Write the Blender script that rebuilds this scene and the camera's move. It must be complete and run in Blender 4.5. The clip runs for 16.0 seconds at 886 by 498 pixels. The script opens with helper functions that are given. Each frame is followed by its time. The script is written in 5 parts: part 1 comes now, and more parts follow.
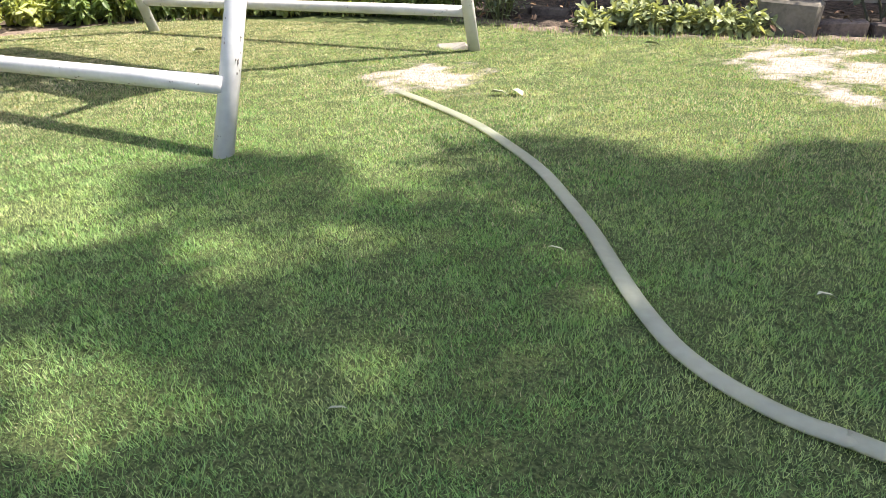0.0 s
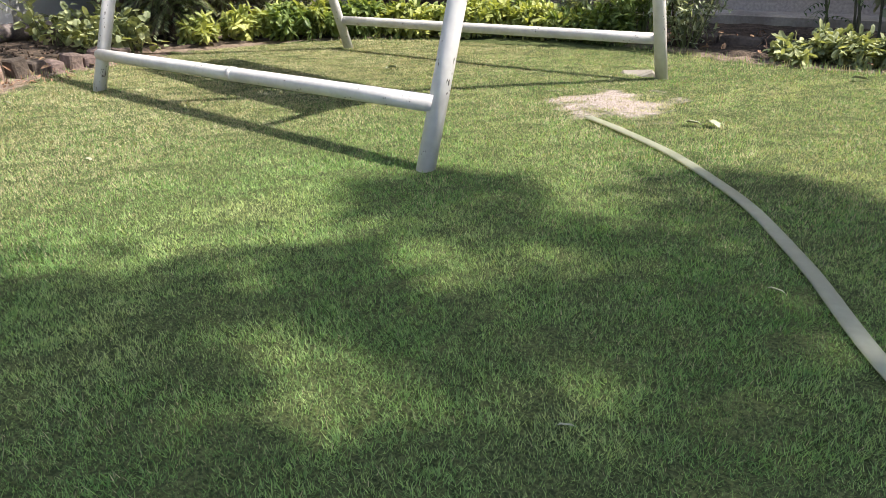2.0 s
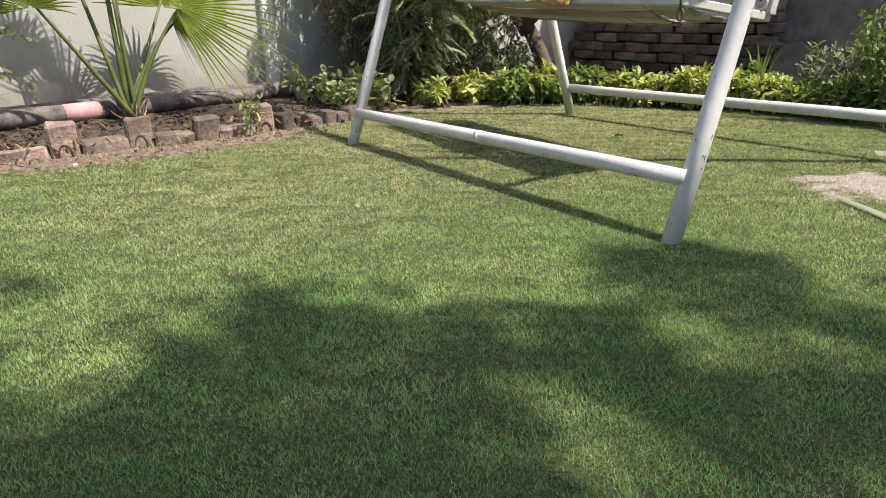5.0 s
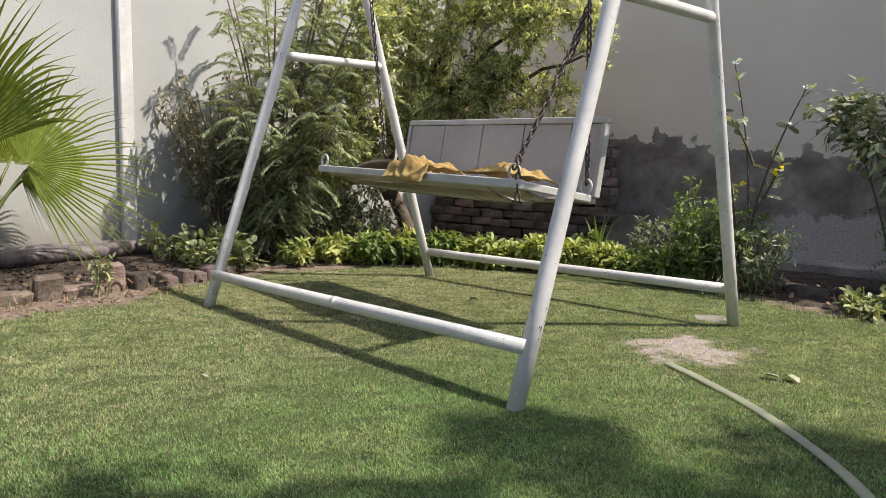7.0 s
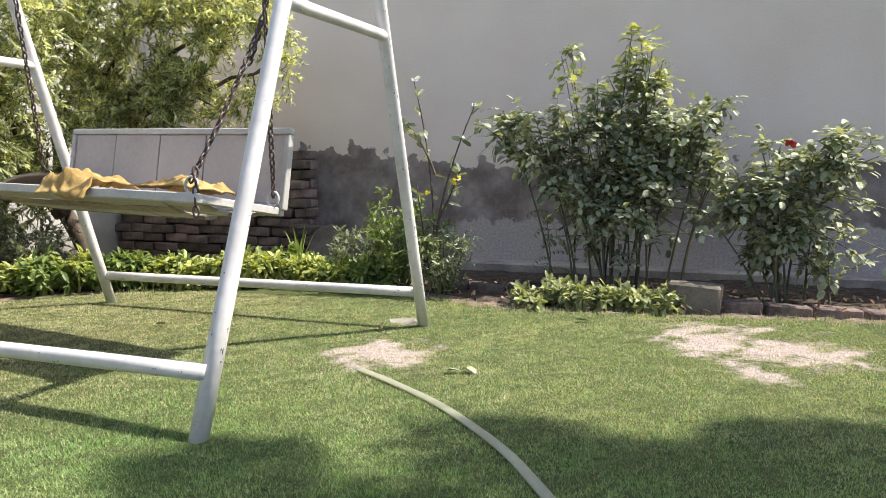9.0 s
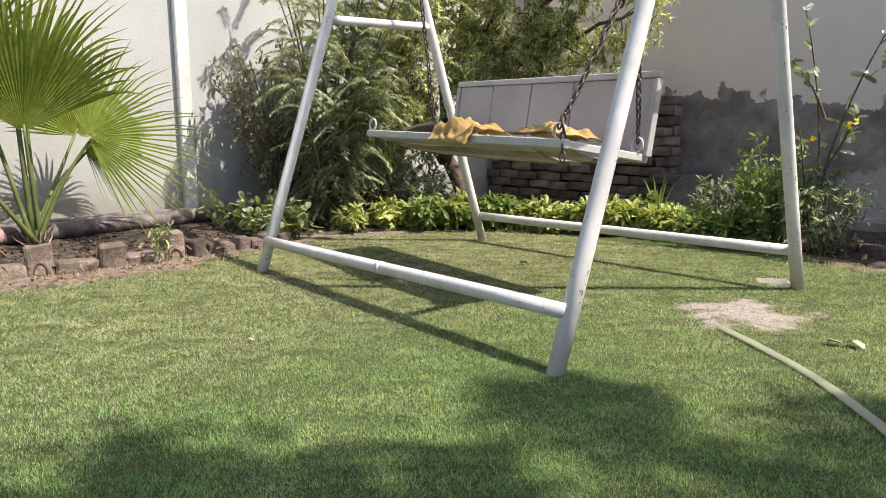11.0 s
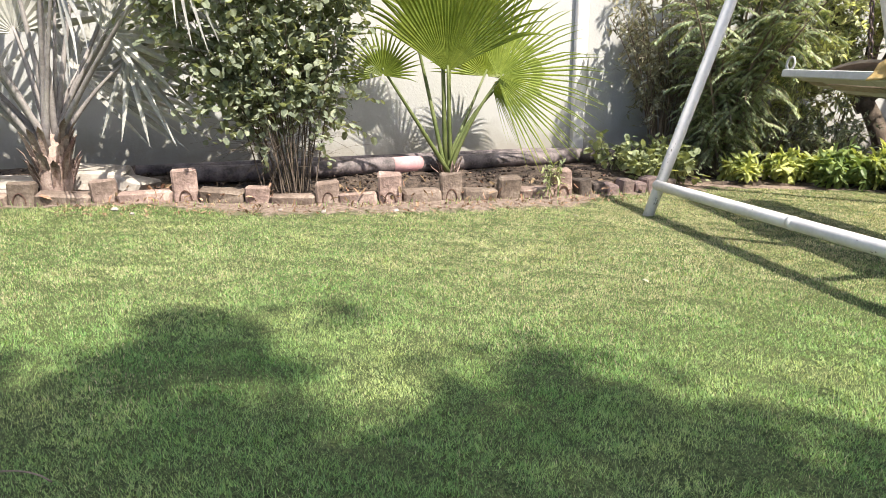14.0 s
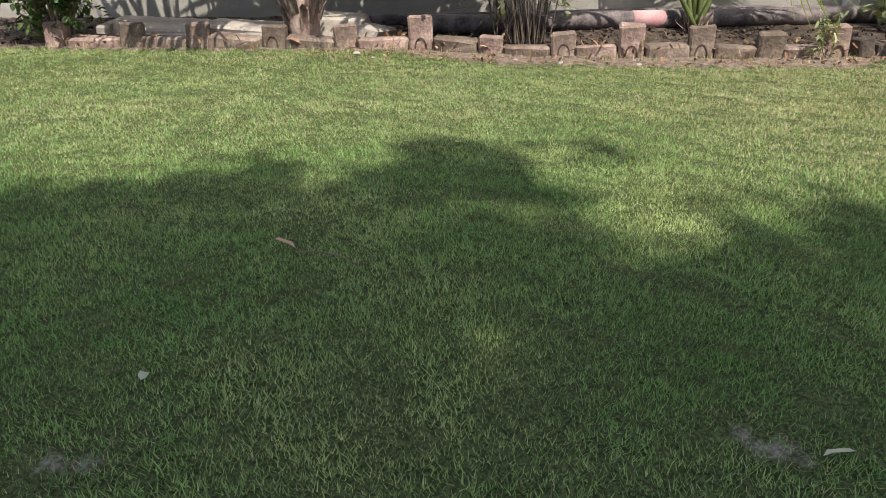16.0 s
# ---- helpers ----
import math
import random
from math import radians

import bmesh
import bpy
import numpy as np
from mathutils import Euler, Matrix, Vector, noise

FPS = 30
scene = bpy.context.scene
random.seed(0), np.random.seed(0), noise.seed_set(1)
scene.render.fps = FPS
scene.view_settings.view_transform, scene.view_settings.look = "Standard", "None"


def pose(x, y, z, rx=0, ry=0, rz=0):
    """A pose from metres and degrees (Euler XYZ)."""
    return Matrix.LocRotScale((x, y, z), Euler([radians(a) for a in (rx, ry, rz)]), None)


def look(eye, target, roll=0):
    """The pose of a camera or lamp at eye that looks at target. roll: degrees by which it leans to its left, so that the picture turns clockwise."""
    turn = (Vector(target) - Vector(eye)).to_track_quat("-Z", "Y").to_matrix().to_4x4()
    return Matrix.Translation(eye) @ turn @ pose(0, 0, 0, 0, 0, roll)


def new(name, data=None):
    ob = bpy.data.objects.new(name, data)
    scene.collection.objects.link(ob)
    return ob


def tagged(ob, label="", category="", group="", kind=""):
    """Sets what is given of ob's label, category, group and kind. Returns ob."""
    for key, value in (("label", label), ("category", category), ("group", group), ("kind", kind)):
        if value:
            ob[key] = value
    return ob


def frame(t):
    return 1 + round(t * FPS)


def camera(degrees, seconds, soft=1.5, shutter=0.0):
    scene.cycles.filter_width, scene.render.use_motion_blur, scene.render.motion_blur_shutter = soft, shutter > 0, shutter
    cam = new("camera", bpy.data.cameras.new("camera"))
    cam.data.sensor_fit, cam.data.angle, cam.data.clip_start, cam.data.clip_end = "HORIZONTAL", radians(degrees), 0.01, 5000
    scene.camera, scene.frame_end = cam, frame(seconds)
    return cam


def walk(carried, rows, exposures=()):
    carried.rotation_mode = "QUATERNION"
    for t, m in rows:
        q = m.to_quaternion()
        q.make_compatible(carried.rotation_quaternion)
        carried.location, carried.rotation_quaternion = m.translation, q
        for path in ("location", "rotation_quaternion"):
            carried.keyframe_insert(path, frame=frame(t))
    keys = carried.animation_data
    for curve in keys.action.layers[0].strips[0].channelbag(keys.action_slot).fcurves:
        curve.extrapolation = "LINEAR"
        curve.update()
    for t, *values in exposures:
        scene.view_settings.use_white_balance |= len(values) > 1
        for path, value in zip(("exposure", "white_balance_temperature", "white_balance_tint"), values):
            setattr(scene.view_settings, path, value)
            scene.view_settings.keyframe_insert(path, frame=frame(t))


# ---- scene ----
cam = camera(65.6, 16.0, soft=0.8)
PATH = [
    (0, (0.493, 0.699, 0.536), (-0.02, 2.233, -0.254), -1.1),
    (0.5, (0.474, 0.685, 0.544), (-0.105, 2.204, -0.229), -1.4),
    (1, (0.447, 0.67, 0.547), (-0.206, 2.165, -0.214), -1.2),
    (1.5, (0.423, 0.648, 0.554), (-0.317, 2.109, -0.194), -1.2),
    (2, (0.387, 0.622, 0.553), (-0.46, 2.029, -0.185), -1.1),
    (2.5, (0.355, 0.592, 0.554), (-0.594, 1.935, -0.179), -0.9),
    (3, (0.328, 0.563, 0.554), (-0.731, 1.825, -0.17), -1.7),
    (3.5, (0.307, 0.528, 0.556), (-0.822, 1.727, -0.169), -2.0),
    (3.7, (0.303, 0.52, 0.555), (-0.846, 1.703, -0.166), -1.9),
    (4.2, (0.292, 0.497, 0.559), (-0.913, 1.637, -0.139), -1.9),
    (4.75, (0.289, 0.472, 0.58), (-0.943, 1.62, -0.056), -1.5),
    (5.3, (0.293, 0.452, 0.606), (-0.938, 1.65, 0.067), -0.7),
    (5.8, (0.305, 0.445, 0.622), (-0.911, 1.705, 0.205), 0.1),
    (6, (0.316, 0.446, 0.637), (-0.886, 1.747, 0.318), 0.2),
    (6.5, (0.342, 0.454, 0.657), (-0.854, 1.778, 0.42), 0.9),
    (7, (0.358, 0.469, 0.657), (-0.684, 1.922, 0.449), 1.3),
    (7.5, (0.362, 0.486, 0.662), (-0.426, 2.091, 0.453), 0.7),
    (8, (0.387, 0.512, 0.664), (-0.162, 2.215, 0.468), 0.5),
    (8.2, (0.398, 0.525, 0.662), (-0.081, 2.251, 0.48), 0.4),
    (8.7, (0.417, 0.541, 0.662), (0.063, 2.298, 0.496), 0.6),
    (9.25, (0.426, 0.55, 0.658), (-0.007, 2.289, 0.486), 0.2),
    (9.8, (0.426, 0.553, 0.653), (-0.221, 2.221, 0.454), -0.4),
    (10.3, (0.421, 0.553, 0.651), (-0.461, 2.104, 0.412), -0.7),
    (10.5, (0.416, 0.554, 0.644), (-0.546, 2.056, 0.401), -0.1),
    (11, (0.398, 0.542, 0.648), (-0.768, 1.88, 0.348), -0.1),
    (11.5, (0.365, 0.523, 0.653), (-0.976, 1.674, 0.313), 0.7),
    (12, (0.347, 0.518, 0.643), (-1.108, 1.512, 0.277), 0.1),
    (12.5, (0.341, 0.501, 0.645), (-1.196, 1.367, 0.289), -0.3),
    (13, (0.33, 0.484, 0.638), (-1.263, 1.237, 0.269), -0.5),
    (13.5, (0.324, 0.462, 0.636), (-1.307, 1.116, 0.248), -0.2),
    (14, (0.3, 0.432, 0.62), (-1.346, 1.017, 0.187), 0.1),
    (14.5, (0.256, 0.381, 0.587), (-1.405, 0.847, 0.073), -0.6),
    (15, (0.227, 0.34, 0.538), (-1.418, 0.711, -0.092), 0.6),
    (15.5, (0.222, 0.3, 0.498), (-1.42, 0.526, -0.204), -0.3),
    (16, (0.216, 0.261, 0.477), (-1.432, 0.354, -0.241), -0.5),
]
EXPOSURES = [(0.0, 1.35), (0.5, 1.33), (1.0, 1.28), (2.0, 0.83), (3.5, 0.73), (4.8, 0.57), (6.0, 0.32), (6.5, 0.62), (7.0, 0.26), (7.5, 0.86), (8.0, 0.84), (9.2, 0.87), (10.5, 0.86), (11.0, 0.61), (11.5, 0.51), (12.0, 0.87), (12.5, 0.95), (13.5, 1.02), (14.0, 1.04), (14.5, 0.33), (15.2, 0.25), (16.0, 0.33)]
walk(cam, [(t, look(eye, target, roll)) for t, eye, target, roll in PATH], EXPOSURES)

# ---- daylight: a high sun from the far right, clear sky ----
TO_SUN = Vector((0.656, 0.231, 1.0)).normalized()
SUN_EL = math.asin(TO_SUN.z)
SUN_AZ = math.atan2(TO_SUN.x, TO_SUN.y)
world = bpy.data.worlds.new("sky")
scene.world = world
world.use_nodes = True
wn = world.node_tree.nodes
sky = wn.new("ShaderNodeTexSky")
sky.sky_type = 'NISHITA'
sky.sun_disc = False
sky.sun_elevation = SUN_EL
sky.sun_rotation = SUN_AZ
sky.air_density = 1.0
sky.dust_density = 2.5
world.node_tree.links.new(sky.outputs[0], wn["Background"].inputs[0])
wn["Background"].inputs[1].default_value = 0.14
sun = new("sun", bpy.data.lights.new("sun", 'SUN'))
sun.data.energy = 4.8
sun.data.angle = radians(0.55)
sun.data.color = (1.0, 0.925, 0.79)
sun.matrix_world = look(TO_SUN * 30, (0, 0, 0))

# ---- materials ----


def material(name, c1, c2, scale=6.0, fine=90.0, rough=0.8, bump=0.3, depth=0.004, jitter=0.0, island=0.0,
             thin=0.0, metal=0.0, spec=0.4, third=None):
    """Two colours mixed at a coarse and a fine scale, with relief; jitter and island vary whole pieces."""
    m = bpy.data.materials.new(name)
    m.use_nodes = True
    n, l = m.node_tree.nodes, m.node_tree.links
    p = n["Principled BSDF"]
    co = n.new("ShaderNodeTexCoord")
    a = n.new("ShaderNodeTexNoise")
    a.inputs["Scale"].default_value, a.inputs["Detail"].default_value = scale, 5
    b = n.new("ShaderNodeTexNoise")
    b.inputs["Scale"].default_value, b.inputs["Detail"].default_value = fine, 4
    l.new(co.outputs["Object"], a.inputs["Vector"])
    l.new(co.outputs["Object"], b.inputs["Vector"])
    add = n.new("ShaderNodeMath")
    add.operation = 'MULTIPLY_ADD'
    l.new(b.outputs[0], add.inputs[0])
    add.inputs[1].default_value = 0.45
    l.new(a.outputs[0], add.inputs[2])
    ramp = n.new("ShaderNodeValToRGB")
    ramp.color_ramp.elements[0].position, ramp.color_ramp.elements[1].position = 0.55, 0.9
    ramp.color_ramp.elements[0].color, ramp.color_ramp.elements[1].color = (*c1, 1), (*c2, 1)
    if third:
        e = ramp.color_ramp.elements.new(0.78)
        e.color = (*third, 1)
    l.new(add.outputs[0], ramp.inputs[0])
    out = ramp.outputs[0]
    for amount, source in ((jitter, "obj"), (island, "geo")):
        if amount:
            src = n.new("ShaderNodeObjectInfo") if source == "obj" else n.new("ShaderNodeNewGeometry")
            rnd = src.outputs["Random"] if source == "obj" else src.outputs["Random Per Island"]
            hsv = n.new("ShaderNodeHueSaturation")
            v = n.new("ShaderNodeMapRange")
            v.inputs[3].default_value, v.inputs[4].default_value = 1 - amount, 1 + amount
            l.new(rnd, v.inputs[0])
            l.new(v.outputs[0], hsv.inputs["Value"])
            h = n.new("ShaderNodeMapRange")
            h.inputs[3].default_value, h.inputs[4].default_value = 0.5 + 0.035 * amount, 0.5 - 0.05 * amount
            l.new(rnd, h.inputs[0])
            l.new(h.outputs[0], hsv.inputs["Hue"])
            l.new(out, hsv.inputs["Color"])
            out = hsv.outputs[0]
    l.new(out, p.inputs["Base Color"])
    p.inputs["Roughness"].default_value = rough
    p.inputs["Metallic"].default_value = metal
    p.inputs["Specular IOR Level"].default_value = spec
    if bump:
        bp = n.new("ShaderNodeBump")
        bp.inputs["Strength"].default_value, bp.inputs["Distance"].default_value = bump, depth
        l.new(add.outputs[0], bp.inputs["Height"])
        l.new(bp.outputs[0], p.inputs["Normal"])
    if thin:
        t = n.new("ShaderNodeBsdfTranslucent")
        warm = n.new("ShaderNodeMix")
        warm.data_type, warm.blend_type = 'RGBA', 'MULTIPLY'
        warm.inputs[0].default_value = 1.0
        l.new(out, warm.inputs[6])
        warm.inputs[7].default_value = (1.42, 1.35, 0.60, 1)
        l.new(warm.outputs[2], t.inputs["Color"])
        mx = n.new("ShaderNodeMixShader")
        mx.inputs[0].default_value = thin
        l.new(p.outputs[0], mx.inputs[1])
        l.new(t.outputs[0], mx.inputs[2])
        l.new(mx.outputs[0], n["Material Output"].inputs[0])
    return m


M = {}
M["grass"] = material("grass_blade", (0.155, 0.31, 0.10), (0.385, 0.475, 0.225), 2.2, 70, 0.55, 0, island=0.42, thin=0.35, third=(0.25, 0.385, 0.155), spec=0.3)
M["straw"] = material("straw", (0.37, 0.345, 0.205), (0.51, 0.475, 0.315), 3, 60, 0.7, 0, island=0.32, thin=0.25)
M["paint"] = material("white_pipe_paint", (0.60, 0.575, 0.585), (0.76, 0.735, 0.735), 7, 45, 0.42, 0.25, 0.003)
M["chip"] = material("rust_chip", (0.05, 0.045, 0.05), (0.13, 0.10, 0.09), 30, 200, 0.8, 0.4)
M["panel"] = material("bench_panel", (0.41, 0.37, 0.36), (0.51, 0.465, 0.455), 3, 50, 0.5, 0.1, 0.002)
M["rail"] = material("bench_rail", (0.44, 0.425, 0.42), (0.58, 0.565, 0.55), 6, 60, 0.45, 0.2, 0.002)
M["slat"] = material("seat_slat", (0.15, 0.12, 0.09), (0.32, 0.27, 0.21), 4, 60, 0.7, 0.3, jitter=0.5)
M["chain"] = material("chain_iron", (0.05, 0.042, 0.045), (0.16, 0.12, 0.11), 20, 200, 0.55, 0.3, metal=0.6)
M["cloth"] = material("yellow_cloth", (0.30, 0.19, 0.065), (0.52, 0.38, 0.17), 9, 140, 0.9, 0.5, 0.004, third=(0.42, 0.285, 0.105))
M["hose"] = material("clear_hose", (0.48, 0.49, 0.43), (0.60, 0.61, 0.54), 4, 60, 0.38, 0.1, 0.002, thin=0.3)
M["brick"] = material("brick", (0.16, 0.118, 0.10), (0.375, 0.295, 0.25), 14, 80, 0.95, 1.0, 0.012, jitter=0.38, third=(0.26, 0.195, 0.165))
M["oldbrick"] = material("old_brick", (0.085, 0.066, 0.06), (0.24, 0.185, 0.16), 11, 75, 0.95, 1.0, 0.010, jitter=0.5)
M["frog_dark"] = material("frog_mark", (0.07, 0.04, 0.035), (0.13, 0.08, 0.06), 20, 90, 0.95, 0.5)
# the pipe's grey-pink mottling partly stands in for dappled sunlight
M["pipe"] = material("black_pipe", (0.06, 0.05, 0.053), (0.23, 0.19, 0.195), 12, 80, 0.65, 0.3, 0.003)
M["pink"] = material("pink_band", (0.50, 0.27, 0.29), (0.66, 0.42, 0.43), 9, 80, 0.7, 0.3)
M["concrete"] = material("concrete", (0.26, 0.23, 0.21), (0.44, 0.40, 0.36), 5, 60, 0.95, 0.7, 0.006, jitter=0.15)
M["soil"] = material("bed_soil", (0.025, 0.018, 0.015), (0.12, 0.088, 0.070), 22, 70, 0.95, 1.0, 0.03)
M["litter"] = material("dry_litter", (0.16, 0.09, 0.05), (0.34, 0.24, 0.15), 6, 60, 0.85, 0.2, island=0.5)
M["leaf_vine"] = material("vine_leaf", (0.23, 0.27, 0.14), (0.40, 0.44, 0.25), 8, 60, 0.55, 0.15, 0.002, island=0.45, thin=0.3)
M["leaf_fresh"] = material("fresh_leaf", (0.14, 0.21, 0.07), (0.25, 0.33, 0.125), 8, 60, 0.45, 0.15, 0.002, island=0.4, thin=0.35)
M["leaf_bright"] = material("bright_leaf", (0.30, 0.36, 0.12), (0.45, 0.49, 0.20), 8, 60, 0.5, 0.15, 0.002, island=0.4, thin=0.35)
M["leaf_dark"] = material("dark_leaf", (0.05, 0.10, 0.030), (0.10, 0.17, 0.05), 8, 60, 0.4, 0.15, 0.002, island=0.45, thin=0.25)
M["leaf_olive"] = material("olive_leaf", (0.33, 0.375, 0.225), (0.62, 0.655, 0.44), 8, 60, 0.5, 0.15, 0.002, island=0.55, thin=0.46, spec=0.35)
M["leaf_grey"] = material("grey_leaf", (0.19, 0.225, 0.16), (0.32, 0.355, 0.27), 8, 60, 0.7, 0.15, 0.002, island=0.38, thin=0.36, spec=0.15)
M["leaf_pinnate"] = material("pinnate_leaf", (0.19, 0.24, 0.145), (0.35, 0.405, 0.26), 8, 60, 0.55, 0.1, 0.002, island=0.45, thin=0.34, spec=0.3)
M["leaf_rose"] = material("rose_leaf", (0.215, 0.255, 0.165), (0.40, 0.44, 0.32), 8, 60, 0.5, 0.15, 0.002, island=0.5, thin=0.25, spec=0.4)
# paler rose leaf for the top shoots: new growth with its sunlit look
M["leaf_new"] = material("new_rose_leaf", (0.27, 0.32, 0.14), (0.40, 0.44, 0.20), 8, 60, 0.5, 0.15, 0.002, island=0.4, thin=0.35, spec=0.3)
M["dusk_stem"] = material("dark_stem", (0.08, 0.085, 0.05), (0.16, 0.15, 0.10), 10, 80, 0.7, 0.2)
M["bronze"] = material("bronze_leaf", (0.23, 0.225, 0.17), (0.36, 0.35, 0.27), 8, 60, 0.5, 0.1, island=0.5, thin=0.25)
M["palm"] = material("palm_blade", (0.15, 0.20, 0.033), (0.25, 0.31, 0.07), 5, 40, 0.38, 0.15, 0.002, island=0.15, thin=0.38)
M["palm_stalk"] = material("palm_stalk", (0.095, 0.125, 0.04), (0.18, 0.205, 0.08), 5, 60, 0.45, 0.2)
M["silver"] = material("silver_blade", (0.29, 0.29, 0.28), (0.49, 0.48, 0.46), 5, 50, 0.5, 0.2, island=0.25, thin=0.15)
M["silver_stalk"] = material("silver_stalk", (0.20, 0.18, 0.18), (0.39, 0.355, 0.345), 5, 60, 0.55, 0.3)
M["fibre"] = material("palm_fibre", (0.18, 0.125, 0.105), (0.40, 0.315, 0.275), 10, 80, 0.9, 0.8, 0.008, island=0.4)
M["bark"] = material("bark", (0.06, 0.045, 0.035), (0.16, 0.125, 0.10), 12, 90, 0.9, 0.8, 0.006)
M["twig"] = material("twig", (0.14, 0.10, 0.075), (0.27, 0.21, 0.17), 12, 90, 0.85, 0.3)
M["stem"] = material("green_stem", (0.10, 0.13, 0.05), (0.18, 0.20, 0.08), 8, 60, 0.6, 0.2)
M["yellow"] = material("yellow_petal", (0.75, 0.60, 0.03), (0.85, 0.72, 0.06), 8, 60, 0.6, 0, thin=0.3)
M["white"] = material("white_petal", (0.72, 0.72, 0.68), (0.84, 0.83, 0.80), 8, 60, 0.6, 0)
M["red"] = material("red_petal", (0.45, 0.04, 0.05), (0.6, 0.08, 0.08), 8, 60, 0.6, 0)
M["fallen"] = material("fallen_leaf", (0.33, 0.35, 0.23), (0.50, 0.50, 0.39), 12, 60, 0.6, 0.2, jitter=0.15)
M["tan"] = material("tan_leaf", (0.42, 0.26, 0.17), (0.58, 0.40, 0.28), 12, 60, 0.7, 0.2)
M["dull"] = material("dull_concrete", (0.10, 0.09, 0.075), (0.22, 0.19, 0.16), 6, 60, 0.95, 0.7, 0.006)
M["stone"] = material("pale_stone", (0.26, 0.23, 0.21), (0.42, 0.38, 0.35), 12, 60, 0.9, 0.5)

# the hose wall lets part of the light straight through
hn, hl = M["hose"].node_tree.nodes, M["hose"].node_tree.links
clear, veil = hn.new("ShaderNodeBsdfTransparent"), hn.new("ShaderNodeMixShader")
veil.inputs[0].default_value = 0.42
hl.new(hn["Material Output"].inputs[0].links[0].from_socket, veil.inputs[1])
hl.new(clear.outputs[0], veil.inputs[2])
hl.new(veil.outputs[0], hn["Material Output"].inputs[0])


def ground_material():
    m = bpy.data.materials.new("ground_cover")
    m.use_nodes = True
    n, l = m.node_tree.nodes, m.node_tree.links
    p = n["Principled BSDF"]
    co = n.new("ShaderNodeTexCoord")
    zone = n.new("ShaderNodeVertexColor")
    zone.layer_name = "zone"
    sep = n.new("ShaderNodeSeparateColor")
    l.new(zone.outputs[0], sep.inputs[0])
    noises = []
    for s in (3.0, 38.0, 210.0, 13.0):
        t = n.new("ShaderNodeTexNoise")
        t.inputs["Scale"].default_value, t.inputs["Detail"].default_value = s, 5
        l.new(co.outputs["Object"], t.inputs["Vector"])
        noises.append(t)

    def ramp(src, a, b, ca, cb):
        r = n.new("ShaderNodeValToRGB")
        r.color_ramp.elements[0].position, r.color_ramp.elements[1].position = a, b
        r.color_ramp.elements[0].color, r.color_ramp.elements[1].color = (*ca, 1), (*cb, 1)
        l.new(src, r.inputs[0])
        return r.outputs[0]

    def mix(f, a, b):
        x = n.new("ShaderNodeMix")
        x.data_type = 'RGBA'
        l.new(f, x.inputs[0])
        l.new(a, x.inputs[6])
        l.new(b, x.inputs[7])
        return x.outputs[2]
    thatch = ramp(noises[1].outputs[0], 0.3, 0.7, (0.042, 0.062, 0.022), (0.13, 0.15, 0.065))
    tuft = ramp(noises[2].outputs[0], 0.40, 0.62, (0.022, 0.034, 0.012), (0.17, 0.205, 0.08))
    even = n.new("ShaderNodeValue")
    even.outputs[0].default_value = 0.55
    thatch = mix(even.outputs[0], thatch, tuft)
    sand = ramp(noises[1].outputs[0], 0.3, 0.7, (0.30, 0.24, 0.225), (0.57, 0.49, 0.47))
    speck = ramp(noises[2].outputs[0], 0.42, 0.58, (0.23, 0.18, 0.165), (0.65, 0.57, 0.545))
    half = n.new("ShaderNodeValue")
    half.outputs[0].default_value = 0.5
    sand = mix(half.outputs[0], sand, speck)
    dirt = ramp(noises[1].outputs[0], 0.3, 0.7, (0.15, 0.108, 0.09), (0.35, 0.275, 0.23))

    def edge(channel):
        e = n.new("ShaderNodeMath")
        e.operation = 'MULTIPLY_ADD'
        l.new(noises[1].outputs[0], e.inputs[0])
        e.inputs[1].default_value = 0.6
        f = n.new("ShaderNodeMath")
        f.operation = 'MULTIPLY_ADD'
        l.new(noises[3].outputs[0], f.inputs[0])
        f.inputs[1].default_value = 0.9
        l.new(channel, f.inputs[2])
        l.new(f.outputs[0], e.inputs[2])
        mr = n.new("ShaderNodeMapRange")
        mr.inputs[1].default_value, mr.inputs[2].default_value = 1.06, 1.46
        l.new(e.outputs[0], mr.inputs[0])
        return mr.outputs[0]
    c = mix(edge(sep.outputs[1]), thatch, dirt)
    c = mix(edge(sep.outputs[0]), c, sand)
    l.new(c, p.inputs["Base Color"])
    p.inputs["Roughness"].default_value = 0.95
    p.inputs["Specular IOR Level"].default_value = 0.15
    b = n.new("ShaderNodeBump")
    b.inputs["Strength"].default_value, b.inputs["Distance"].default_value = 0.9, 0.012
    s = n.new("ShaderNodeMath")
    s.operation = 'ADD'
    l.new(noises[1].outputs[0], s.inputs[0])
    l.new(noises[2].outputs[0], s.inputs[1])
    l.new(s.outputs[0], b.inputs["Height"])
    l.new(b.outputs[0], p.inputs["Normal"])
    return m


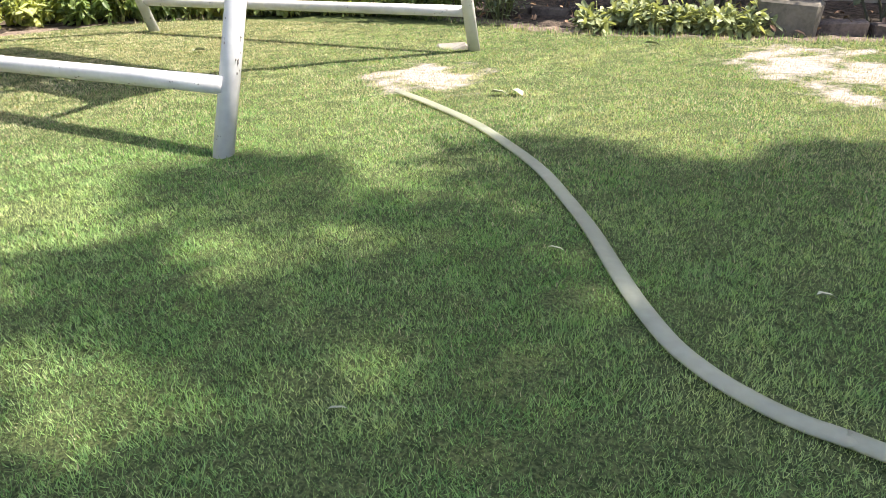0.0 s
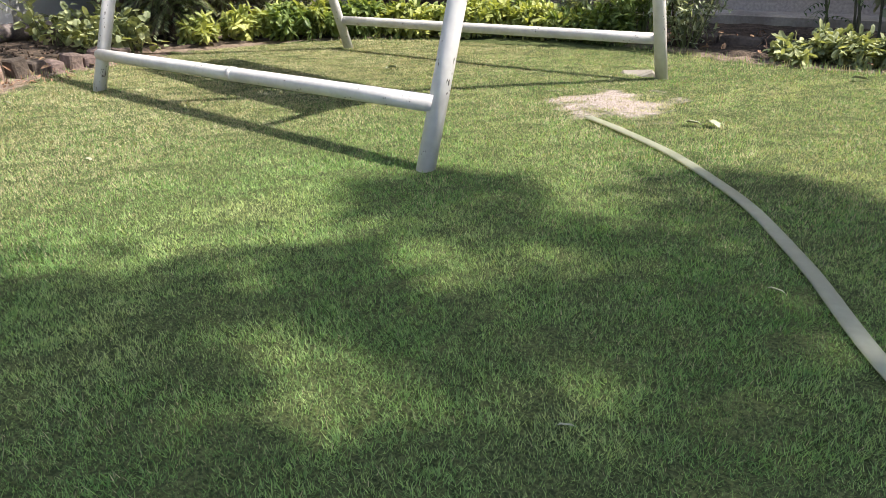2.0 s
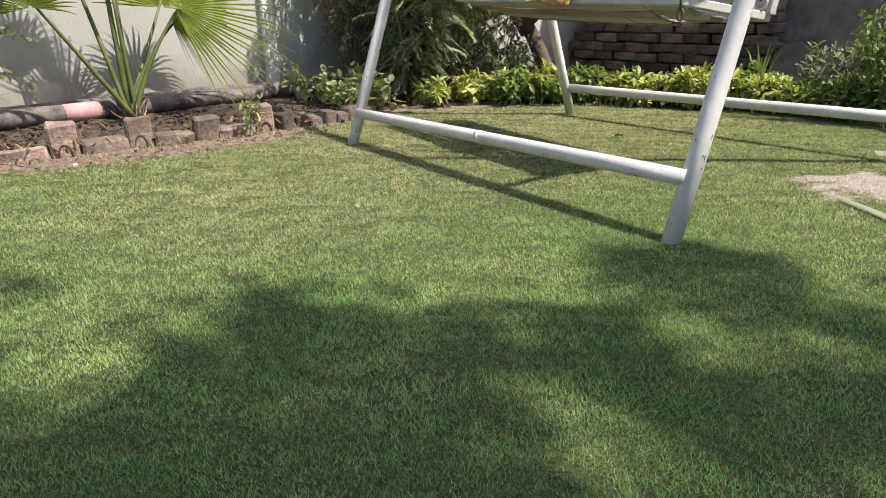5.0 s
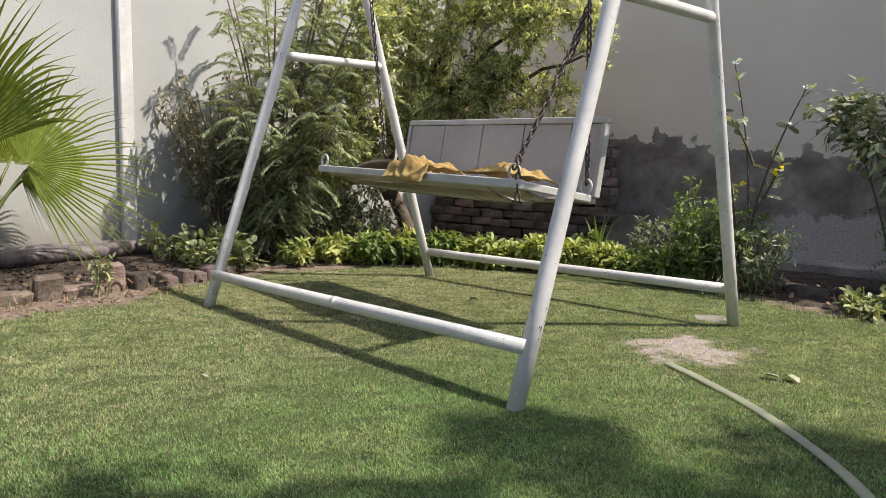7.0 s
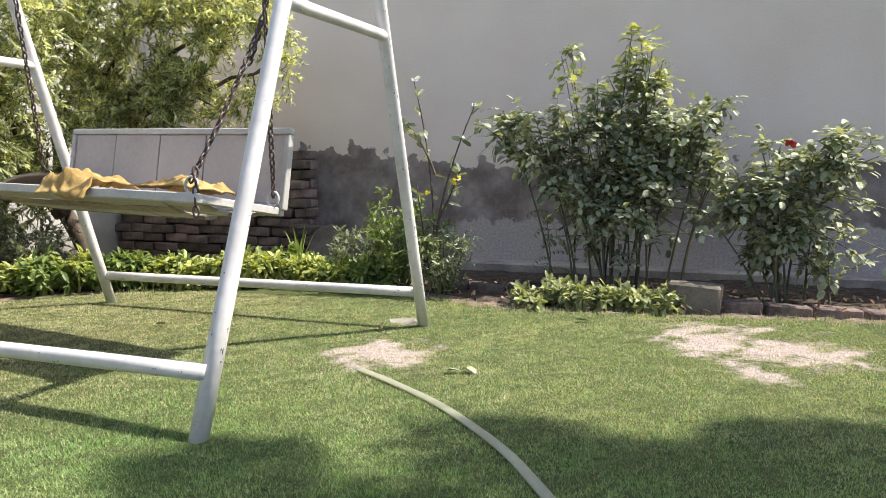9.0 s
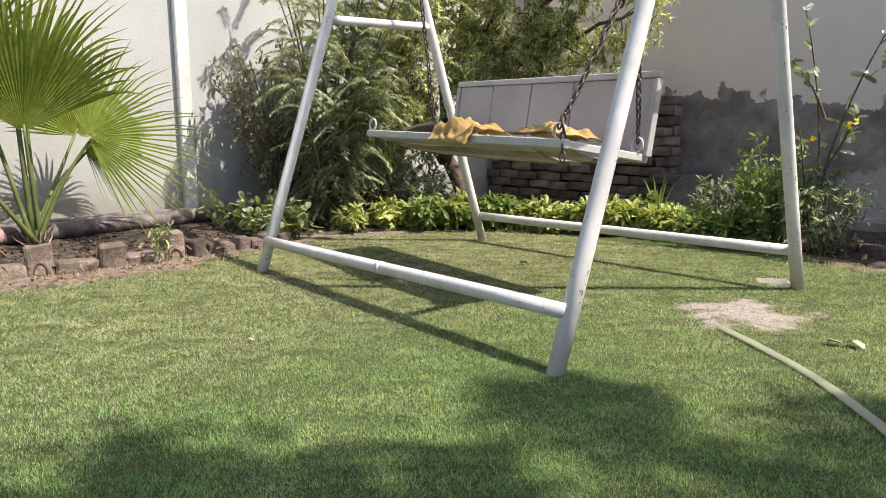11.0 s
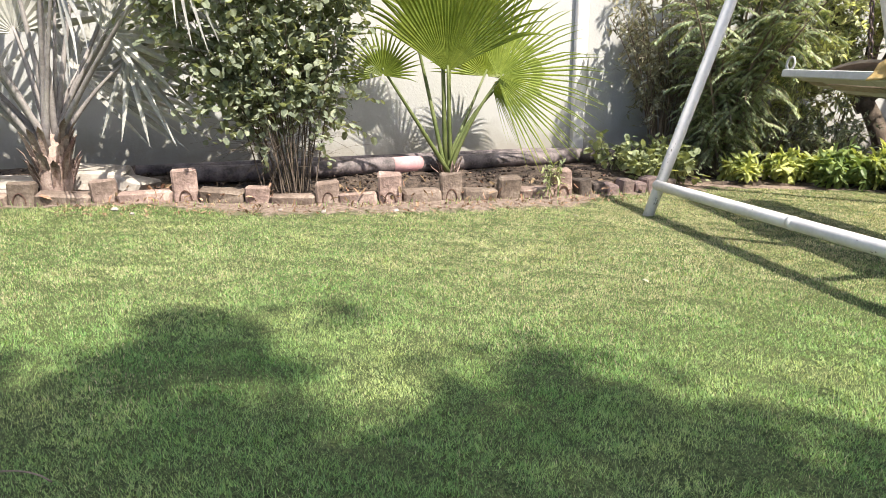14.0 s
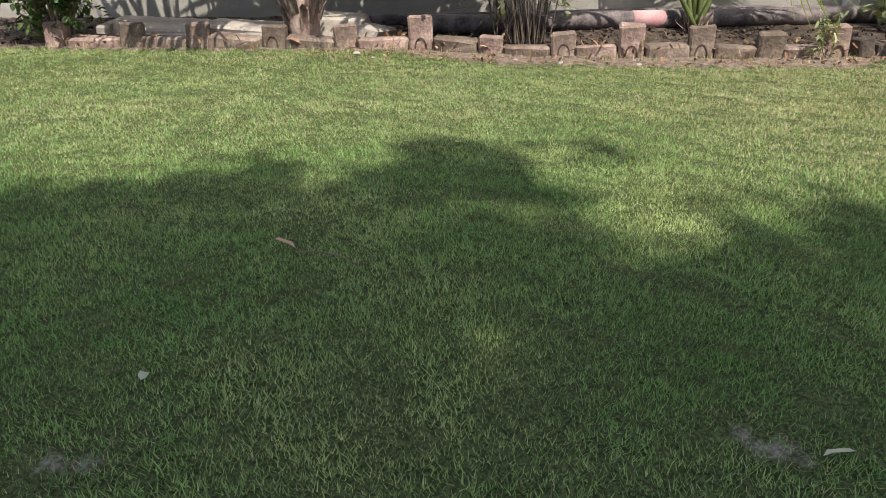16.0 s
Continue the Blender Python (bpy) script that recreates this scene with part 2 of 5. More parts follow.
def wall_material(name, paint_a, paint_b, damp):
    """Lime-washed plaster. damp: a dark band low on the wall with a ragged upper edge and pale salt bloom at its foot."""
    m = bpy.data.materials.new(name)
    m.use_nodes = True
    n, l = m.node_tree.nodes, m.node_tree.links
    p = n["Principled BSDF"]
    co = n.new("ShaderNodeTexCoord")
    sep = n.new("ShaderNodeSeparateXYZ")
    l.new(co.outputs["Object"], sep.inputs[0])

    def noise_tex(s, d=5):
        t = n.new("ShaderNodeTexNoise")
        t.inputs["Scale"].default_value, t.inputs["Detail"].default_value = s, d
        l.new(co.outputs["Object"], t.inputs["Vector"])
        return t.outputs[0]

    def math_node(op, a, b):
        x = n.new("ShaderNodeMath")
        x.operation = op
        for i, v in enumerate((a, b)):
            if isinstance(v, (int, float)):
                x.inputs[i].default_value = v
            else:
                l.new(v, x.inputs[i])
        return x.outputs[0]

    def step(v, a, b):
        r = n.new("ShaderNodeMapRange")
        r.inputs[1].default_value, r.inputs[2].default_value = a, b
        l.new(v, r.inputs[0])
        return r.outputs[0]

    def col(v, ca, cb):
        x = n.new("ShaderNodeMix")
        x.data_type = 'RGBA'
        l.new(v, x.inputs[0])
        for i, c in ((6, ca), (7, cb)):
            if isinstance(c, tuple):
                x.inputs[i].default_value = (*c, 1)
            else:
                l.new(c, x.inputs[i])
        return x.outputs[2]
    big, mid, fine = noise_tex(1.4), noise_tex(7), noise_tex(60)
    c = col(step(big, 0.35, 0.65), paint_a, paint_b)
    height = sep.outputs["Z"]
    if damp:
        # the band sinks towards the middle of the wall, and dries in cloudy lumps
        run = sep.outputs["X"]
        fall = n.new("ShaderNodeMapRange")
        fall.inputs[1].default_value, fall.inputs[2].default_value = 1.9, 3.2
        fall.inputs[3].default_value, fall.inputs[4].default_value = -0.03, 0.15
        l.new(run, fall.inputs[0])
        top = math_node('ADD', math_node('MULTIPLY', mid, 0.50), math_node('MULTIPLY', big, 0.20))
        ragged = math_node('SUBTRACT', math_node('ADD', math_node('ADD', height, fall.outputs[0]), math_node('MULTIPLY', top, -1.0)), damp - 0.35)
        wet = step(ragged, 0.008, -0.008)
        cloud = noise_tex(4.2, 8)
        dark = col(step(cloud, 0.42, 0.60), (0.225, 0.183, 0.168), (0.42, 0.355, 0.325))
        dark = col(step(noise_tex(17, 6), 0.52, 0.56), dark, col(step(cloud, 0.40, 0.62), (0.265, 0.218, 0.20), (0.355, 0.298, 0.275)))
        low = math_node('ADD', height, math_node('MULTIPLY', noise_tex(9, 6), 0.30))
        bloom = math_node('MULTIPLY', step(math_node('ADD', low, math_node('MULTIPLY', fine, 0.06)), 0.575, 0.555), step(math_node('ADD', run, math_node('MULTIPLY', cloud, 0.5)), 3.52, 3.60))
        pale = col(step(fine, 0.3, 0.7), (0.42, 0.37, 0.355), (0.64, 0.58, 0.56))
        dark = col(bloom, dark, pale)
        c = col(wet, c, dark)
    else:
        # greyer foot of the wall: grime, with its shaded look painted in
        low = math_node('ADD', height, math_node('MULTIPLY', mid, 0.45))
        grime_shade = step(math_node('ADD', low, math_node('MULTIPLY', fine, 0.1)), 0.66, 0.42)
        c = col(grime_shade, c, (0.34, 0.325, 0.30))
        chips = step(noise_tex(11, 3), 0.735, 0.745)
        c = col(chips, c, (0.30, 0.28, 0.27))
    l.new(c, p.inputs["Base Color"])
    p.inputs["Roughness"].default_value = 0.9
    p.inputs["Specular IOR Level"].default_value = 0.2
    b = n.new("ShaderNodeBump")
    b.inputs["Strength"].default_value, b.inputs["Distance"].default_value = 0.35, 0.006
    l.new(math_node('ADD', mid, fine), b.inputs["Height"])
    l.new(b.outputs[0], p.inputs["Normal"])
    return m


M["ground"] = ground_material()
M["wall_white"] = wall_material("white_plaster", (0.435, 0.435, 0.44), (0.495, 0.495, 0.50), 0)
M["wall_grey"] = wall_material("grey_plaster", (0.84, 0.70, 0.62), (0.90, 0.77, 0.69), 0.97)

# ---- building helpers ----


class Geo:
    """Vertices and faces of one mesh."""

    def __init__(self):
        self.v, self.f = [], []

    def add(self, verts, faces):
        k = len(self.v)
        self.v += [tuple(p) for p in verts]
        self.f += [tuple(i + k for i in f) for f in faces]

    def mesh(self, name, smooth=False):
        me = bpy.data.meshes.new(name)
        me.from_pydata(self.v, [], self.f)
        if smooth:
            me.polygons.foreach_set("use_smooth", [True] * len(me.polygons))
        me.update()
        return me


def part(name, geo, mat, parent=None, label="", smooth=False):
    me = geo if isinstance(geo, bpy.types.Mesh) else geo.mesh(name, smooth)
    if mat and not me.materials:
        me.materials.append(M[mat])
    ob = new(name, me)
    ob.parent = parent
    if label:
        tagged(ob, label)
    return ob


def thing(name, place, label, category, group="", kind="", turn=0.0, size=1.0):
    ob = new(name)
    ob.empty_display_size = 0.1
    ob.matrix_world = pose(*place, 0, 0, turn) @ Matrix.Scale(size, 4)
    return tagged(ob, label, category, group, kind)


def tube(geo, pts, radii, sides=8, caps=True):
    pts = [Vector(p) for p in pts]
    if not isinstance(radii, (list, tuple)):
        radii = [radii] * len(pts)
    rings = []
    ref = Vector((0.31, 0.17, 0.93))
    for i, p in enumerate(pts):
        d = (pts[min(i + 1, len(pts) - 1)] - pts[max(i - 1, 0)])
        d = d.normalized() if d.length > 1e-9 else Vector((0, 0, 1))
        if abs(d.dot(ref)) > 0.95:
            ref = Vector((0.9, -0.3, 0.1)).normalized()
        u = (ref - d * ref.dot(d)).normalized()
        w = d.cross(u)
        ref = u
        rings.append([p + (u * math.cos(a) + w * math.sin(a)) * radii[i] for a in [2 * math.pi * k / sides for k in range(sides)]])
    verts = [v for r in rings for v in r]
    faces = []
    for i in range(len(rings) - 1):
        for k in range(sides):
            a, b = i * sides + k, i * sides + (k + 1) % sides
            faces.append((a, b, b + sides, a + sides))
    if caps:
        faces.append(tuple(range(sides))[::-1])
        faces.append(tuple(range((len(rings) - 1) * sides, len(rings) * sides)))
    geo.add(verts, faces)


def bezier(a, b, c, n):
    a, b, c = Vector(a), Vector(b), Vector(c)
    return [a * (1 - t) ** 2 + b * 2 * t * (1 - t) + c * t * t for t in [i / (n - 1) for i in range(n)]]


def block(geo, size, bevel=0.006, m=Matrix(), rough=0.0, rng=None):
    """A box with chamfered edges, its corners pushed about by rough."""
    x, y, z = (s / 2 for s in size)
    b = min(bevel, x * 0.8, y * 0.8, z * 0.8)
    verts, ids = [], {}
    for sx in (-1, 1):
        for sy in (-1, 1):
            for sz in (-1, 1):
                j = Vector([rng.uniform(-rough, rough) for _ in range(3)]) if rng else Vector()
                c = Vector((sx * x, sy * y, sz * z)) + j
                for ax in range(3):
                    o = Vector((-sx * b, -sy * b, -sz * b))
                    o[ax] = 0
                    ids[(sx, sy, sz, ax)] = len(verts)
                    verts.append(m @ (c + o))
    faces = []
    for ax in range(3):
        i, j = [k for k in range(3) if k != ax]
        for s in (-1, 1):
            loop = []
            for a, c in ((-1, -1), (1, -1), (1, 1), (-1, 1)):
                k = [0, 0, 0]
                k[ax], k[i], k[j] = s, a, c
                loop.append(ids[(*k, ax)])
            faces.append(tuple(loop) if (s > 0) == (ax != 1) else tuple(loop[::-1]))
        for a in (-1, 1):
            for c in (-1, 1):
                loop = []
                for s, w in ((-1, i), (-1, j), (1, j), (1, i)):
                    k = [0, 0, 0]
                    k[ax], k[i], k[j] = s, a, c
                    loop.append(ids[(*k, w)])
                faces.append(tuple(loop))
    for sx in (-1, 1):
        for sy in (-1, 1):
            for sz in (-1, 1):
                faces.append(tuple(ids[(sx, sy, sz, ax)] for ax in range(3)))
    geo.add(verts, faces)


def leaf(geo, at, along, up, length, width, curl=0.25, fold=0.2, fat=0.45):
    """One folded leaf: a pointed oval of six triangles-and-quads with a midrib."""
    d = along.normalized()
    s = d.cross(up)
    s = s.normalized() if s.length > 1e-5 else d.orthogonal().normalized()
    n = s.cross(d)
    w = width / 2
    a = at + d * length * fat * 0.45 + n * 0.02 * length
    b = at + d * length * (fat + 0.3) - n * curl * length * 0.25
    tip = at + d * length * 0.97 - n * curl * length * 0.7
    geo.add([at, a - s * w * 0.8 + n * fold * w, a, a + s * w * 0.8 + n * fold * w,
             b - s * w * 0.75 + n * fold * w * 0.6, b, b + s * w * 0.75 + n * fold * w * 0.6, tip],
            [(0, 2, 1), (0, 3, 2), (1, 2, 5, 4), (2, 3, 6, 5), (4, 5, 7), (5, 6, 7)])


def small_leaf(geo, at, along, up, length, width, curl=0.2):
    d = along.normalized()
    s = d.cross(up)
    s = s.normalized() if s.length > 1e-5 else d.orthogonal().normalized()
    n = s.cross(d)
    m = at + d * length * 0.45
    geo.add([at, m - s * width / 2 + n * width * 0.12, m + s * width / 2 + n * width * 0.12, at + d * length - n * curl * length],
            [(0, 2, 1), (1, 2, 3)])


def rand_dir(rng, up=0.0):
    while True:
        v = Vector((rng.uniform(-1, 1), rng.uniform(-1, 1), rng.uniform(-1, 1)))
        if 0.05 < v.length < 1:
            v.normalize()
            v.z += up
            return v.normalized()


def shrub(name, place, label, category, seed, stems, height, radius, twigs, per_twig, leaf_size, leaf_mat, wood_mat="twig",
          stem_r=0.012, twig_len=0.22, start=0.3, lean=(0, 0), broad=True, droop=0.0, base_spread=0.05, group="", deep=1.0, flat=1.0, bare=0.0, size=1.0):
    """A bush: bowed stems from one foot, side twigs along their upper part, and leaves set along the twigs."""
    rng = random.Random(seed)
    top = thing(name, place, label, category, group, turn=5, size=size)
    wood, green = Geo(), Geo()
    L, W = leaf_size
    for i in range(stems):
        a = 2 * math.pi * (i + rng.random()) / stems
        r = radius * math.sqrt(rng.random()) * 0.95
        h = height * rng.uniform(0.72, 1.0) * (1 - 0.35 * (r / radius) ** 2 if radius else 1)
        foot = Vector((math.cos(a), math.sin(a), 0)) * base_spread * rng.random()
        end = Vector((math.cos(a) * r * deep + lean[0] * h, (math.sin(a) * r) * flat + lean[1] * h, h))
        mid = foot.lerp(end, 0.45) + Vector((-math.cos(a) * r * 0.15 + rng.uniform(-.07, .07), -math.sin(a) * r * 0.15 + rng.uniform(-.07, .07), h * 0.12))
        pts = bezier(foot, mid, end, 8)
        tube(wood, pts, [stem_r * (1 - 0.7 * k / 7) for k in range(8)], 5, False)
        for k in range(twigs):
            t = start + (1 - start) * (k + rng.random()) / twigs
            q = pts[min(int(t * 7), 6)].lerp(pts[min(int(t * 7) + 1, 7)], t * 7 - int(t * 7)) if t < 1 else pts[7]
            out = Vector((q.x - lean[0] * q.z, q.y - lean[1] * q.z, 0))
            out = out.normalized() if out.length > 0.02 else rand_dir(rng)
            d = (out * 0.5 + rand_dir(rng, 0.35 - droop) * 0.9).normalized()
            d.y *= flat
            d.x *= deep
            ln = twig_len * rng.uniform(0.6, 1.2) * (1.15 - 0.5 * t)
            e = q + d * ln + Vector((0, 0, -droop * ln * 0.5))
            m2 = q.lerp(e, 0.5) + Vector((0, 0, ln * 0.12))
            tp = bezier(q, m2, e, 4)
            tube(wood, tp, [stem_r * 0.28, stem_r * 0.22, stem_r * 0.16, stem_r * 0.1], 4, False)
            for j in range(per_twig if t >= bare else 0):
                s = (j + 0.4 + 0.5 * rng.random()) / per_twig
                g = s * 3
                o = tp[min(int(g), 2)].lerp(tp[min(int(g) + 1, 3)], g - int(g))
                if o.z + place[2] < 0.02:
                    continue
                al = (d * 0.35 + rand_dir(rng, 0.1 - droop) * 0.9).normalized()
                up = (Vector((0, 0, 1)) + rand_dir(rng) * 0.55).normalized()
                k2 = rng.uniform(0.65, 1.15)
                (leaf if broad else small_leaf)(green, o, al, up, L * k2, W * k2)
    part("stem", wood, wood_mat, top, smooth=True)
    part("foliage", green, leaf_mat, top)
    return top


def smooth01(v):
    v = np.clip(v, 0, 1)
    return v * v * (3 - 2 * v)


# ---- plan: edging of the lawn, its height and its bare spots ----
EDGE_Y = [-3, -1.52, -1.12, -0.77, -0.39, -0.02, 0.345, 0.685, 1.025, 1.33, 1.65, 1.955, 2.27, 2.602, 3.238, 3.574, 3.989, 6.293]
EDGE_X = [-3.85, -3.56, -3.49, -3.44, -3.385, -3.335, -3.3, -3.215, -3.13, -3.05, -3.02, -2.975, -2.96, -2.935, -2.958, -2.933, -2.726, -1.635]
BACK_X = [-3.0, -2.85, -2.6, -2.26, -1.92, -1.5, -1.0, -0.46, -0.2, 0.05, 0.47, 0.94, 1.41, 6.0]
BACK_Y = [3.06, 3.5, 3.88, 4.2, 4.45, 4.70, 4.62, 4.39, 4.22, 4.14, 4.13, 4.16, 4.22, 4.2]
SAND = [(-0.37, 3.08, 0.21, 0.20, 1.0), (-0.25, 3.0, 0.10, 0.12, 0.8), (0.93, 3.62, 0.20, 0.32, 1.0), (1.05, 3.95, 0.34, 0.08, 0.8),
        (1.25, 3.50, 0.26, 0.24, 1.0), (1.02, 3.12, 0.10, 0.16, 0.9), (-0.35, -0.09, 0.06, 0.05, 0.42), (-0.315, 0.63, 0.06, 0.05, 0.42)]


def ground_z(x, y):
    x, y = np.asarray(x, float), np.asarray(y, float)
    return 0.0 * x + 0.03 * smooth01((-2.75 - x) / 0.5) * smooth01((1.0 - y) / 1.0)


def back_wall(x):
    return 5.95 - 0.105 * (x + 0.5)


def gz(x, y):
    return float(ground_z(x, y))


def sandiness(x, y):
    s = np.zeros_like(x)
    wob = 0.30 * np.sin(x * 23 + 2 * np.sin(y * 17)) + 0.26 * np.sin(y * 31 + 2 * np.sin(x * 29))
    for cx, cy, rx, ry, k in SAND:
        s = np.maximum(s, k * np.clip((1.55 - np.hypot((x - cx) / rx, (y - cy) / ry) + wob) * 0.75, 0, 1))
    return s


def dirtiness(x, y):
    """1 in the beds and along the brick edging, 0 on the lawn."""
    d = x - np.interp(y, EDGE_Y, EDGE_X)
    strip = 0.06 + 0.20 * smooth01((y - 0.1) / 0.6) * smooth01((2.55 - y) / 0.35)
    d = d + 0.035 * np.sin(9 * y + 3 * np.sin(23 * y)) + 0.02 * np.sin(41 * y + x * 17)
    left = np.clip(1.5 - d / strip, 0, 1)
    back = np.clip(0.5 + (y - np.interp(x, BACK_X, BACK_Y)) / 0.10, 0, 1)
    return np.maximum(left, back)


def build_ground():
    xs = np.concatenate([[-60, -20, -8], np.arange(-6.0, 3.61, 0.06), [6, 20, 60]])
    ys = np.concatenate([[-60, -20, -6], np.arange(-3.0, 5.41, 0.06), [8, 20, 60]])
    X, Y = np.meshgrid(xs, ys)
    rng = np.random.RandomState(4)
    near = (X > -6) & (X < 3.6) & (Y > -3) & (Y < 5.4)
    Z = ground_z(X, Y) + near * (rng.rand(*X.shape) - 0.5) * 0.006
    Z += near * (dirtiness(X, Y) > 0.5) * (rng.rand(*X.shape) * 0.012)
    nx, ny = len(xs), len(ys)
    me = bpy.data.meshes.new("ground")
    idx = np.arange(nx * ny).reshape(ny, nx)
    faces = np.stack([idx[:-1, :-1], idx[:-1, 1:], idx[1:, 1:], idx[1:, :-1]], -1).reshape(-1, 4)
    me.from_pydata(np.stack([X, Y, Z], -1).reshape(-1, 3).tolist(), [], faces.tolist())
    at = me.color_attributes.new("zone", 'FLOAT_COLOR', 'POINT')
    c = np.zeros((nx * ny, 4), np.float32)
    c[:, 0], c[:, 1], c[:, 3] = sandiness(X, Y).ravel(), dirtiness(X, Y).ravel(), 1
    at.data.foreach_set("color", c.ravel())
    me.polygons.foreach_set("use_smooth", [True] * len(me.polygons))
    return tagged(part("ground", me, "ground"), "garden soil under a mown lawn with bare sandy patches", "ground", kind="structure")


build_ground()


def build_walls():
    # the white wall along the left bed, and the grey wall behind the swing
    def wall(name, a, b, high, mat, label):
        a, b = Vector(a), Vector(b)
        d = b - a
        g = Geo()
        block(g, (d.length, 0.23, high), 0.01, pose(d.length / 2, 0.115, high / 2 - 0.3))
        ob = part(name, g, mat)
        ob.matrix_world = Matrix.Translation((a.x, a.y, 0)) @ Matrix.Rotation(math.atan2(d.y, d.x), 4, 'Z')
        return tagged(ob, label, "wall", kind="structure")
    wall("wall_left", (-5.063, -8.0), (-3.65, 6.13), 3.4, "wall_white", "sunlit white plastered garden wall with small chips")
    wall("wall_back", (-3.9, back_wall(-3.9)), (9.0, back_wall(9.0)), 3.4, "wall_grey", "shaded grey plastered wall with a dark damp band")
    # two unseen walls, added to close the garden and bounce light back
    wall("added_wall_right", (9.0, back_wall(9.0)), (8.3, -8.0), 3.0, "wall_white", "plain white wall added out of view to close the garden")
    wall("added_wall_front", (8.3, -8.0), (-5.063, -8.0), 3.0, "wall_white", "plain white wall added out of view to close the garden")
    g = Geo()
    block(g, (5.4, 0.26, 0.12), 0.012)
    ob = part("plinth", g, "concrete")
    ob.matrix_world = pose(1.3, back_wall(1.3) - 0.125, 0.02, 0, 0, -6)
    tagged(ob, "weathered concrete plinth along the foot of the wall", "plinth", kind="structure")
    # a boxed white post standing against the left wall
    g = Geo()
    block(g, (0.085, 0.05, 2.6), 0.006, pose(0, 0, 1.3))
    ob = part("wall_post", g, "paint")
    ob.matrix_world = pose(-3.944, 2.925, 0.05, 0, 0, 84.3)
    tagged(ob, "pale painted upright post against the white wall", "post", kind="structure")


build_walls()

# ---- the swing ----
LEG_A, LEG_B = Vector((-0.551, 2.078, 0)), Vector((-2.357, 2.376, 0))
LEG_C, LEG_D = Vector((-2.145, 3.847, 0)), Vector((-0.326, 3.65, 0))
APEX_R, APEX_L = Vector((-0.438, 2.864, 2.25)), Vector((-2.251, 3.111, 2.15))


def worn_tube(name, a, b, r, parent, seed, chips, label=""):
    """A painted steel pipe with small rust chips proud of the paint."""
    g = Geo()
    d = b - a
    n = 6
    tube(g, [a + d * k / n for k in range(n + 1)], r, 16)
    ob = part(name, g, "paint", parent, label, smooth=True)
    rng = random.Random(seed)
    c = Geo()
    u = d.normalized().orthogonal().normalized()
    w = d.normalized().cross(u)
    # flakes come in clusters, a few of them large
    for _ in range(chips):
        t0, a0 = 0.03 + 0.94 * rng.random() ** 1.5, rng.uniform(0, 6.28)
        for _ in range(rng.choice((1, 1, 2, 3, 5, 7))):
            t = min(0.98, max(0.01, t0 + rng.gauss(0, 0.008)))
            a1 = a0 + rng.gauss(0, 0.22)
            ln, wd = rng.uniform(0.0008, 0.0055) * rng.choice((1, 1, 1, 1.8)), rng.uniform(0.02, 0.12)
            pts = []
            for k in range(7):
                q = 2 * math.pi * k / 7
                e = rng.uniform(0.35, 1)
                ang = a1 + math.cos(q) * wd * e
                pts.append(a + d * t + d.normalized() * math.sin(q) * ln * e + (u * math.cos(ang) + w * math.sin(ang)) * (r + 0.0008))
            c.add(pts, [tuple(range(7))])
    if chips:
        tagged(part("paint_wear", c, "chip", ob, "dark chips in the white paint"), kind="stuff")
    return ob


def build_swing_frame():
    s = thing("swing_stand", (0, 0, 0), "white painted steel pipe swing frame with chipped paint on the lawn", "swing")
    R = 0.026
    for i, (foot, apex) in enumerate(((LEG_A, APEX_R), (LEG_D, APEX_R), (LEG_B, APEX_L), (LEG_C, APEX_L))):
        worn_tube("leg", foot + Vector((0, 0, -0.05)), apex, R, s, i, 60)

    def on(foot, apex, z):
        return foot.lerp(apex, z / apex.z)
    for i, (f, fa, g, ga) in enumerate(((LEG_A, APEX_R, LEG_B, APEX_L), (LEG_D, APEX_R, LEG_C, APEX_L))):
        worn_tube("lower_bar", on(f, fa, 0.167), on(g, ga, 0.143 + 0.012 * i), 0.0232, s, 10 + i, (70, 24)[i])
    sleeve = Geo()
    p, q = on(LEG_A, APEX_R, 0.167), on(LEG_B, APEX_L, 0.143)
    tube(sleeve, [p.lerp(q, 0.478), p.lerp(q, 0.492)], 0.0245, 16)
    part("weld_seam", sleeve, "paint", s, smooth=True)
    worn_tube("cross_bar", on(LEG_A, APEX_R, 1.205), on(LEG_D, APEX_R, 1.243), 0.0215, s, 20, 8)
    worn_tube("cross_bar", on(LEG_B, APEX_L, 1.19), on(LEG_C, APEX_L, 1.214), 0.0215, s, 21, 8)
    worn_tube("ridge_bar", APEX_R + (APEX_R - APEX_L) * 0.04, APEX_L + (APEX_L - APEX_R) * 0.04, 0.03, s, 22, 0)


build_swing_frame()

BENCH = Matrix.Translation((-2.206, 2.974, 0.663)) @ Matrix.Rotation(-0.267, 4, 'Z') @ Matrix.Rotation(0.026, 4, 'Y') @ Matrix.Rotation(-0.137, 4, 'X')
BL, BD = 1.408, 0.427


def ring(g, m, R=0.026, r=0.005, n=14, sx=1.0, sy=1.3):
    pts = [m @ Vector((math.cos(2 * math.pi * k / n) * R * sx, 0, math.sin(2 * math.pi * k / n) * R * sy)) for k in range(n + 1)]
    tube(g, pts, r, 6, False)


